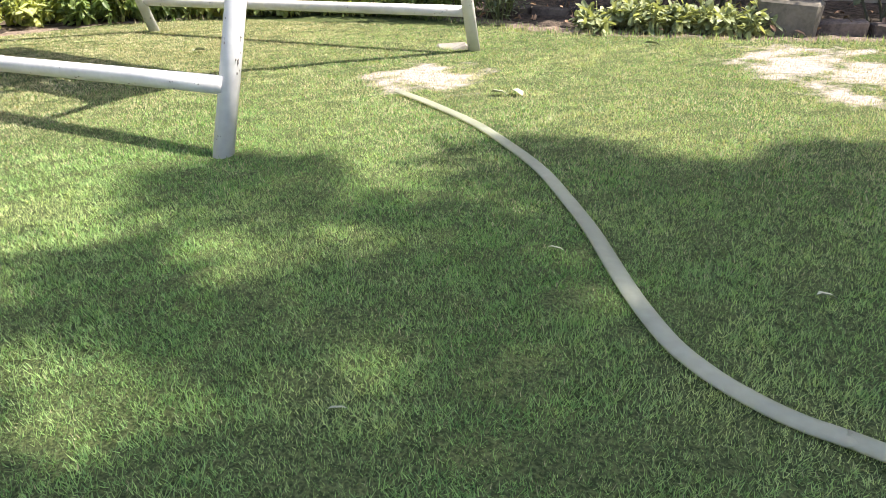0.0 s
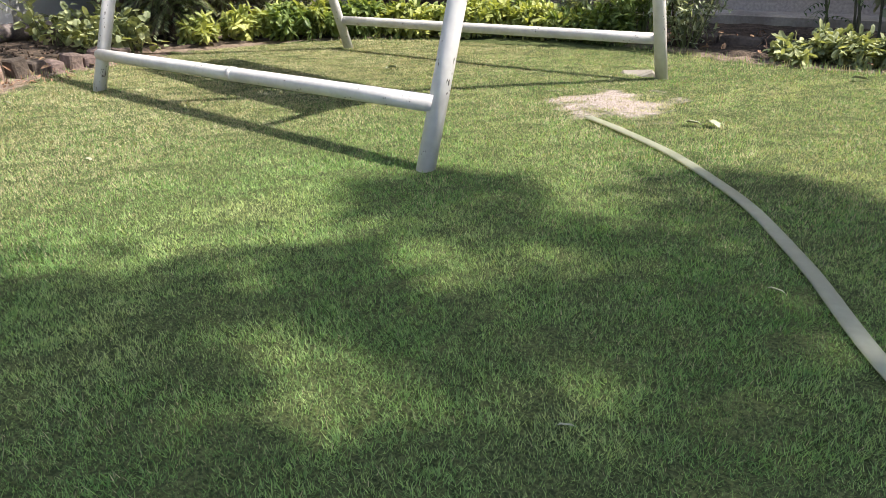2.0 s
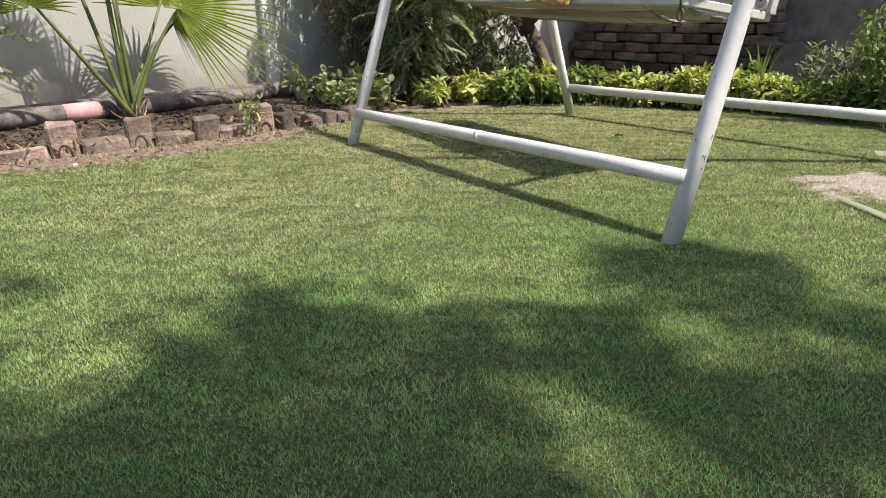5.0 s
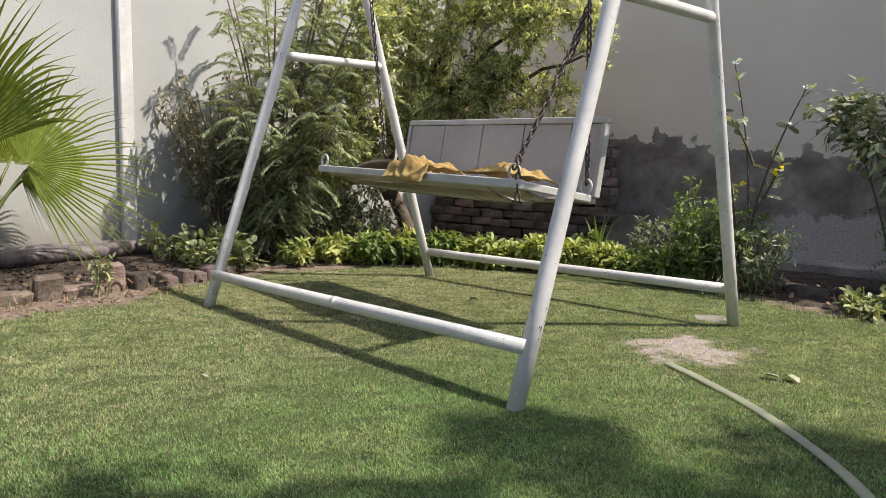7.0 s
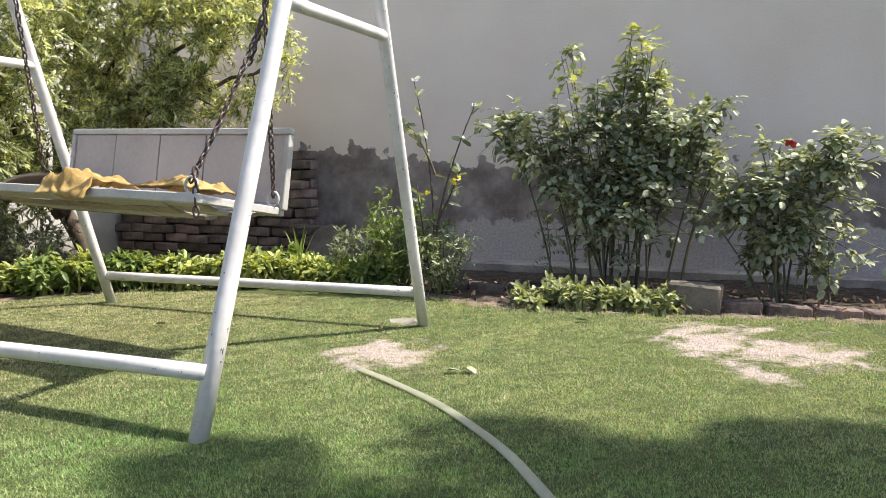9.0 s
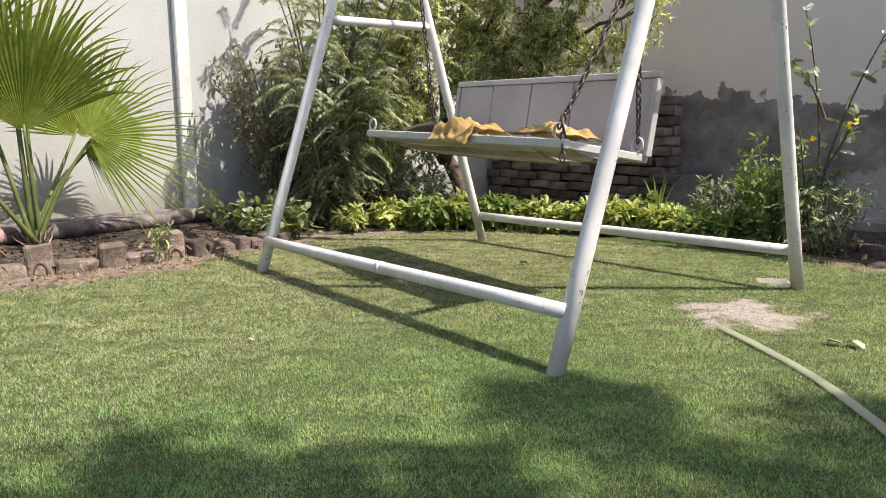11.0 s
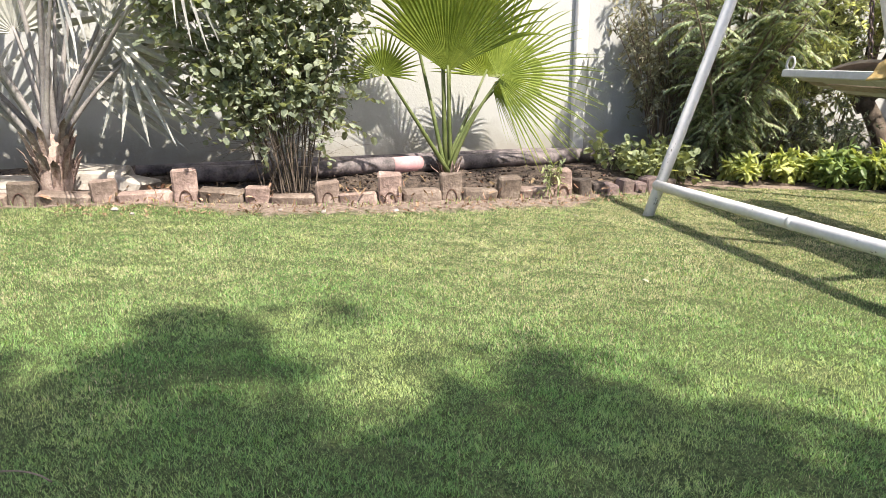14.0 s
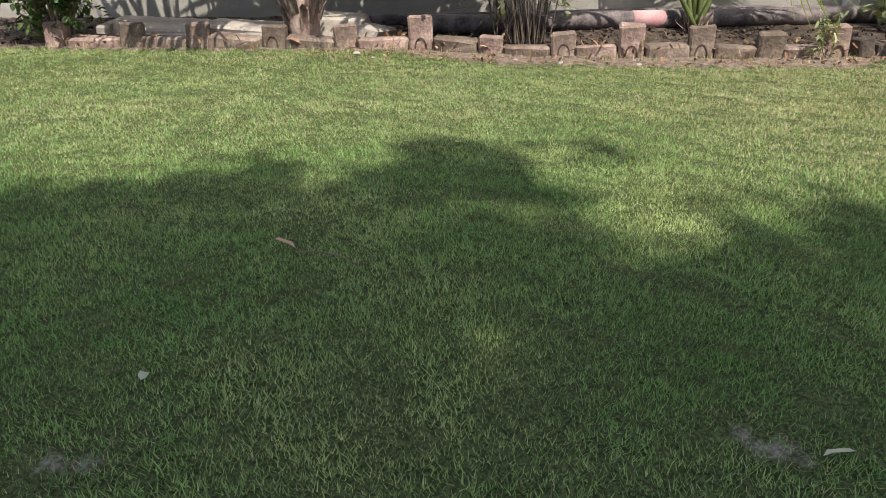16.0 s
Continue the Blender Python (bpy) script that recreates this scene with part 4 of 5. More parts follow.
PB = (-3.496, 1.815, 0.05)
palm("fan_palm", (-3.36, 1.80, 0.05), PB, 0.991, "young green fan palm in the bed by the white wall", [
    ((-3.30, 1.76, 0.66), (0.30, -0.04, 1.0), (0.95, -0.30, -0.28), 0.80, 58, 38, 0.26, 0.58),
    ((-3.42, 1.83, 0.80), (0.02, 0.05, 1.0), (0.9, -0.3, 0.0), 0.92, 42, 24, 0.15, 0.34),
    ((-3.21, 2.035, 0.64), (0.10, 0.80, 0.24), (0.85, -0.15, 0.35), 0.68, 98, 44, 0.24, 0.30),
    ((-3.21, 1.345, 0.64), (0.08, -0.10, 1.0), (0.60, -0.35, -0.55), 0.27, 100, 28, 0.10, 0.45),
    ((-3.34, 2.08, 0.60), (0.05, 0.52, -0.42), (0.75, 0.15, 0.45), 0.40, 66, 20, 0.45, 0.22),
    ((-3.52, 1.62, 1.00), (0.0, -0.10, 1.0), (0.9, -0.2, 0.1), 0.70, 56, 26, 0.15, 0.40),
    # two added fronds, placed for the fan shadows they cast on the wall
    ((-3.25, 1.69, 1.53), (0.05, 0.04, 1.0), (0.9, -0.2, 0.0), 0.46, 108, 36, 0.05, 0.42),
    ((-3.60, 2.17, 0.64), (0.05, 0.08, 1.0), (0.9, -0.2, 0.0), 0.50, 92, 32, 0.10, 0.40),
], "palm", "palm_stalk", 21, 0.009)

g = Geo()
rng = random.Random(14)
for _ in range(34):
    c = rng.uniform(0, 6.28)
    leaf(g, Vector((PB[0] + math.cos(c) * 0.03, PB[1] + math.sin(c) * 0.03, PB[2] + rng.uniform(-0.02, 0.05))), Vector((math.cos(c) * 0.7, math.sin(c) * 0.7, rng.uniform(0.4, 1.4))),
         Vector((math.cos(c), math.sin(c), 0.3)), rng.uniform(0.05, 0.13), rng.uniform(0.010, 0.024), 0.2, 0.4)
tagged(part("palm_fibre", g, "fibre"), "torn brown sheath fibres round the palm's foot", "palm fibre")


def build_silver_palm():
    base = Vector((-3.50, -0.235, 0.06))
    rng = random.Random(8)
    s = thing("silver_palm", base, "silver-leaved fan palm with a fibrous trunk in the bed", "palm", turn=5, size=0.9)
    g = Geo()
    tube(g, [Vector((0, 0, -0.05)), Vector((0.01, 0, 0.08)), Vector((0, 0.01, 0.2)), Vector((0, 0.02, 0.33))], [0.075, 0.085, 0.075, 0.05], 14)
    part("trunk", g, "fibre", s, smooth=True)
    g = Geo()
    for i in range(46):
        a = rng.uniform(0, 6.28)
        z = rng.uniform(0.0, 0.28)
        p = Vector((math.cos(a) * 0.075, math.sin(a) * 0.075, z))
        leaf(g, p, Vector((math.cos(a) * 0.35, math.sin(a) * 0.35, 1)), Vector((math.cos(a), math.sin(a), 0.1)), rng.uniform(0.10, 0.2), rng.uniform(0.03, 0.06), -0.25, 0.5)
    part("leaf_base", g, "fibre", s, "torn brown leaf bases")
    # the highest hubs lie above the view, added so their fronds shade the wall
    spec = [((-0.03, -0.10, 0.85), (0.1, -0.15, 1)), ((0.0, 0.10, 1.0), (0.1, 0.2, 1)), ((-0.02, -0.42, 0.72), (0.1, -0.8, 0.3)), ((0.10, 0.32, 0.86), (0.2, 0.7, 0.5)),
            ((0.30, 0.12, 1.1), (0.7, 0.3, 0.5)), ((-0.18, 0.22, 0.62), (-0.3, 0.5, 0.4)), ((0.18, -0.28, 0.95), (0.5, -0.5, 0.6)), ((-0.2, -0.3, 0.55), (-0.3, -0.6, 0.2)),
            ((0.10, -0.55, 1.0), (0.3, -0.9, 0.3)), ((0.12, 0.50, 1.15), (0.2, 0.8, 0.2)), ((-0.1, 0.0, 1.25), (0.0, -0.2, 1)), ((0.30, -0.45, 1.25), (0.6, -0.6, 0.4)), ((0.05, 0.42, 0.75), (0.1, 0.6, -0.25)),
            ((-0.25, -0.75, 0.8), (-0.1, -0.9, 0.0)), ((0.0, -0.85, 1.2), (0.1, -0.8, 0.2)), ((0.63, 0.66, 1.28), (-0.22, 0.26, -0.43)), ((0.35, 0.1, 1.4), (0.6, 0.0, 0.3)), ((-0.12, 0.5, 1.3), (-0.1, 0.6, 0.5)), ((0.1, 0.05, 1.5), (0.3, 0.3, 0.6)), ((-0.25, -0.2, 1.3), (-0.3, -0.3, 0.6)), ((0.2, -0.95, 1.5), (0.3, -0.6, 0.3)), ((-0.1, 0.15, 0.66), (-0.3, 0.35, 0.1)), ((0.1, -0.1, 1.65), (0.2, -0.5, 0.3)), ((0.0, 0.3, 1.6), (0.0, 0.7, 0.3)), ((0.25, -0.6, 1.4), (0.4, -0.5, 0.3))]
    for hub, axis in spec:
        hub, axis = Vector(hub), Vector(axis)
        f = Geo()
        face = Vector((0.7, 0.7, 0.15)) if axis.z < -0.4 else Vector((axis.y * 0.4 + 0.7, -axis.x * 0.3, 0.5))
        hang = axis.z < -0.4
        fan(f, hub, axis, face, 0.56 if hang else rng.uniform(0.58, 0.80), 62 if hang else 92, 9 if hang else 14, rng, 0.32, 0.12, 0.06, 0.45)
        fr = part("frond", f, "silver", s)
        st = Geo()
        root = Vector((rng.uniform(-.03, .03), rng.uniform(-.03, .03), 0.22))
        pts = bezier(root, root.lerp(hub, 0.5) + Vector((0, 0, 0.08)), hub + axis.normalized() * 0.03, 9)
        tube(st, pts, [0.024, 0.019, 0.015, 0.013, 0.011, 0.010, 0.009, 0.008, 0.007], 7)
        part("stalk", st, "silver_stalk", fr, smooth=True)


build_silver_palm()

# ---- shrubs and small trees of the beds ----
shrub("broadleaf_bush", (-3.33, 0.88, 0.05), "dense bush with rounded grey-green leaves and bare lower stems", "bush", 31, 30, 1.95, 0.82, 34, 11,
      (0.050, 0.042), "leaf_grey", "bark", 0.0042, 0.30, 0.10, (-0.05, -0.10), True, 0.14, 0.16, deep=0.62, bare=0.26, size=0.93)


shrub("dark_bush", (-3.625, -1.533, 0.05), "dense dark green bush at the end of the bed", "bush", 33, 22, 1.4, 0.6, 16, 8,
      (0.06, 0.035), "leaf_dark", "twig", 0.009, 0.24, 0.1, (0.0, 0.0), True, 0.05, 0.12, size=0.8)


def build_pinnate_tree(place, seed):
    rng = random.Random(seed)
    t = thing("feather_leaf_tree", place, "young tree with drooping feathery green leaves behind the swing", "tree", turn=5, size=1.1)
    wood, green = Geo(), Geo()
    for i in range(22):
        a = 2 * math.pi * (i + rng.random()) / 22
        r, h = 0.78 * math.sqrt(rng.random()), rng.uniform(0.6, 2.2)
        if math.cos(a) < -0.1:
            h *= 0.8
        end = Vector((math.cos(a) * r + 0.10 * h, math.sin(a) * r * 0.8, h))
        pts = bezier((rng.uniform(-.06, .06), rng.uniform(-.06, .06), 0), (end.x * 0.3, end.y * 0.3, h * 0.6), end, 10)
        tube(wood, pts, [0.010 * (1 - 0.07 * k) for k in range(10)], 5, False)
        for k in range(40):
            u = rng.uniform(0.10, 1.0)
            q = pts[min(int(u * 9), 8)].lerp(pts[min(int(u * 9) + 1, 9)], u * 9 - int(u * 9)) if u < 1 else pts[9]
            b = rng.uniform(0, 6.28)
            ln = rng.uniform(0.14, 0.30)
            e = q + Vector((math.cos(b) * ln * 0.85, math.sin(b) * ln * 0.85, rng.uniform(-0.7, 0.2) * ln))
            if e.z < 0.05:
                continue
            rp = bezier(q, q.lerp(e, 0.5) + Vector((0, 0, 0.07)), e, 7)
            tube(wood, rp, 0.0016, 3, False)
            d = (e - q).normalized()
            sd = d.cross(Vector((0, 0, 1))).normalized()
            n = int(ln * 95)
            for j in range(n):
                w = 0.15 + 0.85 * j / (n - 1)
                o = rp[min(int(w * 6), 5)].lerp(rp[min(int(w * 6) + 1, 6)], w * 6 - int(w * 6)) if w < 1 else rp[6]
                for sgn in (-1, 1):
                    al = sd * sgn + d * 0.55 + Vector((0, 0, -0.35 + rng.uniform(-.25, .2)))
                    small_leaf(green, o, al, Vector((rng.uniform(-.4, .4), rng.uniform(-.4, .4), 1)), rng.uniform(0.024, 0.046), rng.uniform(0.008, 0.012), 0.12)
    part("stem", wood, "twig", t, smooth=True)
    part("foliage", green, "leaf_pinnate", t)


build_pinnate_tree((-3.32, 3.62, 0.0), 41)


def build_narrow_leaf_tree(place, label, seed, limbs, clouds, leaf_mat, per=182):
    """A bowed trunk that forks into limbs, with leafy sprays gathered in uneven clouds and open gaps between them.
    limbs: end points; clouds: centre, half sizes and number of sprays; both from the foot of the tree."""
    rng = random.Random(seed)
    t = thing("narrow_leaf_tree", place, label, "tree")
    wood, green = Geo(), Geo()
    nodes = []
    fork = Vector((-0.20, -0.02, 0.50))
    tube(wood, bezier((0.08, 0, -0.05), (0.0, 0.02, 0.2), fork, 6), [0.075, 0.068, 0.064, 0.062, 0.058, 0.052], 9, False)
    for e in limbs:
        e = Vector(e)
        mid = fork.lerp(e, 0.5) + Vector((rng.uniform(-.12, .12), rng.uniform(-.10, .10), 0.16 * e.length))
        p = bezier(fork + Vector((rng.uniform(-.02, .02), rng.uniform(-.02, .02), rng.uniform(-0.12, 0))), mid, e, 12)
        for k in range(1, 11):
            p[k] += rand_dir(rng) * 0.022
        tube(wood, p, [0.034 * (1 - 0.07 * k) for k in range(12)], 7, False)
        nodes += [(q, 0.034 * (1 - 0.07 * k)) for k, q in enumerate(p) if k > 2]
    for (cx, cy, cz), (rx, ry, rz), count in clouds:
        for _ in range(count):
            d = rand_dir(rng) * rng.random() ** 0.38
            c = Vector((cx + d.x * rx, cy + d.y * ry, cz + d.z * rz))
            if noise.noise(c * 2.6 + Vector((seed, 0, 0))) < -0.30:
                continue
            q, r = min(nodes, key=lambda k: (k[0] - c).length + rng.random() * 0.12)
            b = bezier(q, q.lerp(c, 0.5) + Vector((0, 0, 0.05)) + rand_dir(rng) * 0.07, c, 6)
            tube(wood, b, [min(r * 0.55, 0.012) * (1 - 0.13 * k) for k in range(6)], 5, False)
            nodes.append((b[3], min(r * 0.4, 0.008)))
            # the spray: short shoots that all rise a little, leaves set along them
            for _ in range(7):
                g = (Vector((c.x - cx, (c.y - cy), 0.25)) * 0.5 + rand_dir(rng, 0.25)).normalized()
                ln = rng.uniform(0.10, 0.24)
                root = b[rng.randrange(3, 6)]
                shoot = bezier(root, root + g * ln * 0.5 + Vector((0, 0, 0.02)), root + g * ln + Vector((0, 0, -0.02)), 4)
                tube(wood, shoot, 0.0017, 3, False)
                for j in range(per // 7):
                    w = 0.1 + 0.9 * rng.random()
                    o = shoot[min(int(w * 3), 2)].lerp(shoot[min(int(w * 3) + 1, 3)], w * 3 - int(w * 3)) if w < 1 else shoot[3]
                    al = (g * 0.75 + rand_dir(rng) * 0.8).normalized()
                    small_leaf(green, o, al, (Vector((0.2, 0, 1)) + rand_dir(rng) * 0.8).normalized(), rng.uniform(0.030, 0.064), rng.uniform(0.010, 0.017), 0.15)
    part("branch", wood, "bark", t, smooth=True)
    part("foliage", green, leaf_mat, t)


build_narrow_leaf_tree((-3.25, 4.98, 0.0), "small many-branched tree with narrow olive-green leaves", 77,
                       [(-0.30, -0.45, 0.62), (-0.22, -0.35, 0.95), (-0.10, -0.25, 1.55), (0.35, -0.25, 1.95), (0.85, -0.20, 1.85), (1.30, -0.20, 1.75), (1.62, -0.20, 1.42), (0.95, -0.1, 1.25), (-0.30, -0.5, 1.3), (0.45, -0.30, 0.98), (0.15, -0.9, 1.2)],
                       [((0.75, -0.24, 1.75), (0.78, 0.36, 0.58), 112), ((1.40, -0.20, 1.55), (0.44, 0.30, 0.38), 36), ((0.0, -0.30, 1.72), (0.46, 0.40, 0.68), 46),
                        ((-0.12, -0.60, 0.98), (0.34, 0.36, 0.50), 38), ((0.78, -0.16, 1.20), (0.82, 0.25, 0.20), 84), ((-0.20, -0.62, 0.42), (0.30, 0.28, 0.26), 20), ((0.32, -0.40, 1.02), (0.34, 0.26, 0.30), 34),
                        ((0.30, -1.05, 1.32), (0.40, 0.28, 0.42), 28), ((0.12, -1.0, 0.78), (0.26, 0.24, 0.26), 22)], "leaf_olive")
shrub("bronze_bush", (-3.70, 3.45, 0.0), "thin bush with dull bronze-green leaves against the white wall", "bush", 51, 24, 1.4, 0.55, 14, 10, (0.055, 0.018), "bronze", "twig", 0.007, 0.18, 0.35, (0, 0), False, deep=0.5, size=1.05)

for i, (x, y, h, r) in enumerate(((-3.46, 2.90, 0.40, 0.20), (-3.32, 3.02, 0.36, 0.19), (-3.24, 3.20, 0.30, 0.16), (-3.10, 2.92, 0.26, 0.15), (-3.40, 3.22, 0.42, 0.18), (-3.04, 3.10, 0.22, 0.14))):
    shrub("vine_plant", (x, y, 0.02), "low leafy vine with pale lobed leaves beside the pipe", "plant", 60 + i, 6, h * 0.7, r * 0.9, 5, 4, (0.056, 0.046), "leaf_vine", "stem", 0.004, 0.12, 0.15)
shrub("weed", (-2.889, 2.185, 0.02), "small pale green weed growing at the bricks", "plant", 65, 5, 0.19, 0.06, 5, 4, (0.036, 0.014), "leaf_vine", "stem", 0.003, 0.06, 0.2, size=0.993)

# bright low plants along the front of the back bed
rng = random.Random(99)
LOW = []
for x in np.arange(-3.043, -0.821, 0.115):
    LOW.append((float(x), float(np.interp(x, [-3.123, -2.724, -1.928, -1.268, -0.771], [3.466, 4.075, 4.483, 4.688, 4.577])), "low"))
for x in np.arange(-2.65, -0.9, 0.16):
    LOW.append((float(x), float(np.interp(x, BACK_X, BACK_Y)) + 0.16, "rear"))
for x in np.arange(0.142, 0.952, 0.12):
    LOW.append((float(x), 4.299, "pale"))
for i, (x, y, kind) in enumerate(LOW):
    x += rng.uniform(-.03, .03)
    y += rng.uniform(-.03, .05)
    bright = kind == "low" and (x < -2.50 or -2.29 < x < -1.18)
    shrub("bedding_plant", (x, y, 0.0), "bright green broad-leaved bedding plant in the bed" if bright else "leafy green bedding plant in the bed", "plant", 200 + i,
          9, rng.uniform(0.16, 0.26) if kind != "pale" else rng.uniform(0.10, 0.16), 0.13, 6, 8, (0.068, 0.029) if kind != "pale" else (0.055, 0.027),
          "leaf_bright" if bright else ("leaf_vine" if kind == "pale" else "leaf_fresh"), "stem", 0.004, 0.09, 0.3, (0.0, -0.15), True, 0.22, 0.04, "bedding plants")

shrub("leafy_shrub", (-0.715, 4.66, 0.0), "upright leafy green shrub in the bed", "bush", 71, 18, 0.60, 0.26, 11, 8, (0.050, 0.018), "leaf_fresh", "stem", 0.006, 0.12, 0.15, size=1.083)
for x, y, h, k in ((-3.42, 4.12, 0.62, 74), (-3.30, 4.55, 0.50, 75), (-3.05, 4.30, 0.34, 76)):
    shrub("leafy_shrub", (x, y, 0.0), "loose dusty green shrub in the corner of the beds", "bush", k, 14, h, 0.28, 10, 8, (0.048, 0.018), "leaf_rose", "twig", 0.006, 0.14, 0.12)
shrub("leafy_shrub", (-1.058, 4.825, 0.0), "low greyish leafy shrub in the bed", "bush", 72, 14, 0.36, 0.24, 8, 7, (0.042, 0.018), "leaf_grey", "stem", 0.005, 0.10, 0.15, size=1.104)
shrub("leafy_shrub", (-0.435, 4.547, 0.0), "thin dusty shrub at the foot of a tall stem", "bush", 73, 14, 0.50, 0.20, 9, 7, (0.040, 0.014), "leaf_rose", "stem", 0.005, 0.12, 0.1, size=1.067)


def build_tall_stem():
    """Thin dark stems with paired leaves towards their tips, pale buds and a few yellow flowers."""
    rng = random.Random(4)
    t = thing("flowering_stem", (-0.50, 4.57, 0), "tall thin dark stems with leaves, pale buds and yellow flowers", "plant", turn=5)
    w, l = Geo(), Geo()
    for a, b, c, first in (((0, 0, 0), (0.04, 0, 0.65), (-0.12, 0, 1.27), 6), ((0.02, 0, 0.36), (0.06, 0, 0.7), (0.24, 0, 1.12), 5), ((0.03, 0, 0.45), (0.10, 0, 0.58), (0.16, -0.02, 0.74), 3),
                           ((0.01, 0, 0.72), (-0.06, 0, 0.92), (-0.17, 0.02, 1.02), 5), ((0, 0.02, 0), (-0.05, 0, 0.3), (-0.10, 0, 0.66), 3)):
        p = bezier(a, b, c, 14)
        tube(w, p, [0.0085 - 0.00042 * k for k in range(14)], 5, False)
        for k in range(first, 14):
            for _ in range(2):
                if rng.random() < 0.62:
                    leaf(l, p[k], rand_dir(rng, 0.25), rand_dir(rng, 0.8), rng.uniform(0.05, 0.10), rng.uniform(0.024, 0.038))
    for cx, cz in ((0.24, 1.12), (0.17, 0.94), (-0.12, 1.27), (0.12, 0.60)):
        g = Geo()
        for _ in range(6):
            leaf(g, Vector((cx, -0.01, cz)), rand_dir(rng, 0.6), rand_dir(rng), 0.028, 0.016)
        part("bud", g, "white", t, "pale bud")
    for cx, cz in ((0.13, 0.68), (0.16, 0.70), (-0.03, 0.61)):
        g = Geo()
        for _ in range(7):
            leaf(g, Vector((cx, -0.04, cz)), rand_dir(rng, 0.3), rand_dir(rng), 0.022, 0.017)
        part("flower", g, "yellow", t, "yellow flower")
    part("stem", w, "bark", t, smooth=True)
    part("foliage", l, "leaf_rose", t)


build_tall_stem()


def build_seedling():
    rng = random.Random(14)
    t = thing("feather_seedling", (0.181, 4.756, 0.02), "dark feathery seedling in the bed", "plant", turn=5, size=1.061)
    w, l = Geo(), Geo()
    tube(w, [(0, 0, 0), (0.01, 0, 0.2), (-0.02, 0, 0.46)], [0.005, 0.004, 0.002], 5, False)
    for k in range(11):
        z = 0.12 + 0.33 * k / 10
        a = rng.uniform(0, 6.28)
        e = Vector((math.cos(a) * 0.16, math.sin(a) * 0.16, z - 0.02))
        p = bezier((0, 0, z), (e.x * 0.5, e.y * 0.5, z + 0.04), e, 7)
        tube(w, p, 0.0013, 3, False)
        for j in range(1, 7):
            for s in (-1, 1):
                d = (e - Vector((0, 0, z))).normalized()
                small_leaf(l, p[j], d.cross(Vector((0, 0, 1))) * s + d * 0.6 + Vector((0, 0, -0.2)), Vector((0, 0, 1)), 0.04, 0.011)
    part("stem", w, "stem", t)
    part("foliage", l, "leaf_dark", t)


build_seedling()


def build_rose_bush(place, label, seed, spread, clouds):
    """Thin arching canes from a wide foot; compound leaves of five leaflets gathered where the clouds lie.
    clouds: centre, half sizes, number of leafy shoots, and whether the growth is new and paled as if sunlit."""
    rng = random.Random(seed)
    t = thing("rose_bush", place, label, "rose bush")
    wood, old = Geo(), Geo()
    for (cx, cy, cz), (rx, ry, rz), count, young in clouds:
        foot = None
        for i in range(count):
            d = rand_dir(rng) * rng.random() ** 0.4
            c = Vector((cx + d.x * rx, cy + d.y * ry, cz + d.z * rz))
            if i % 8 == 0:
                foot = Vector((max(-spread, min(spread, c.x * 0.55 + rng.uniform(-.12, .12))), rng.uniform(-.08, .08), 0))
                mid = foot.lerp(c, 0.5) + Vector((-0.12 * c.x, 0, 0.12 * c.z)) + rand_dir(rng) * 0.05
                cane = bezier(foot, mid, c, 12)
                tube(wood, cane, [0.0075 - 0.0004 * k for k in range(12)], 5, False)
                q = c
            else:
                q = cane[rng.randrange(4, 12)]
            e = c if i % 8 else c + rand_dir(rng, 0.6) * 0.05
            twig = bezier(q, q.lerp(e, 0.5) + Vector((0, 0, 0.04)), e, 5)
            tube(wood, twig, 0.0028, 4, False)
            fresh = Geo()
            for _ in range(7):
                root = twig[rng.randrange(1, 5)]
                out = Vector((root.x - cx * 0.7, root.y - cy - 0.1, 0.0))
                al = (out.normalized() * 0.45 + rand_dir(rng, 0.05) * 0.8).normalized()
                ln = rng.uniform(0.08, 0.13)
                tip = root + al * ln + Vector((0, 0, -0.02))
                rachis = bezier(root, root + al * ln * 0.5 + Vector((0, 0, 0.025)), tip, 4)
                tube(wood, rachis, 0.0013, 3, False)
                side = al.cross(Vector((0, 0, 1)))
                # young shoots take the paler leaf, which carries their sunlit look
                g = fresh if young and rng.random() < 0.6 else old
                for at, to in ((3, al), (2, al * 0.45 + side), (2, al * 0.45 - side), (1, al * 0.35 + side), (1, al * 0.35 - side)):
                    if rng.random() < 0.9:
                        k = rng.uniform(0.75, 1.15)
                        leaf(g, rachis[at], (to + rand_dir(rng) * 0.3 + Vector((0, 0, -0.18))), (Vector((0, -0.1, 1)) + rand_dir(rng) * 0.4).normalized(), 0.056 * k, 0.040 * k, 0.3)
            if fresh.f:
                tagged(part("new_shoot", fresh, "leaf_new", t, "pale yellow-green leaves of young shoots, coloured as if sunlit"), kind="stuff")
    part("cane", wood, "dusk_stem", t, smooth=True)
    part("foliage", old, "leaf_rose", t)


build_rose_bush((0.60, 4.92, 0.0), "tall rose bush with thin canes and dull green leaves", 81, 0.38,
                [((0.05, 0, 0.55), (0.56, 0.30, 0.36), 42, False), ((0.10, -0.06, 0.80), (0.52, 0.26, 0.30), 34, False), ((0.02, 0, 1.08), (0.46, 0.26, 0.26), 36, False), ((0.06, 0, 1.42), (0.20, 0.16, 0.24), 13, True),
                 ((-0.60, -0.05, 1.02), (0.26, 0.18, 0.14), 14, False), ((0.42, 0, 1.02), (0.24, 0.20, 0.22), 18, False), ((-0.42, 0, 1.45), (0.12, 0.10, 0.13), 3, True), ((-0.36, -0.04, 0.92), (0.26, 0.20, 0.26), 22, False)])
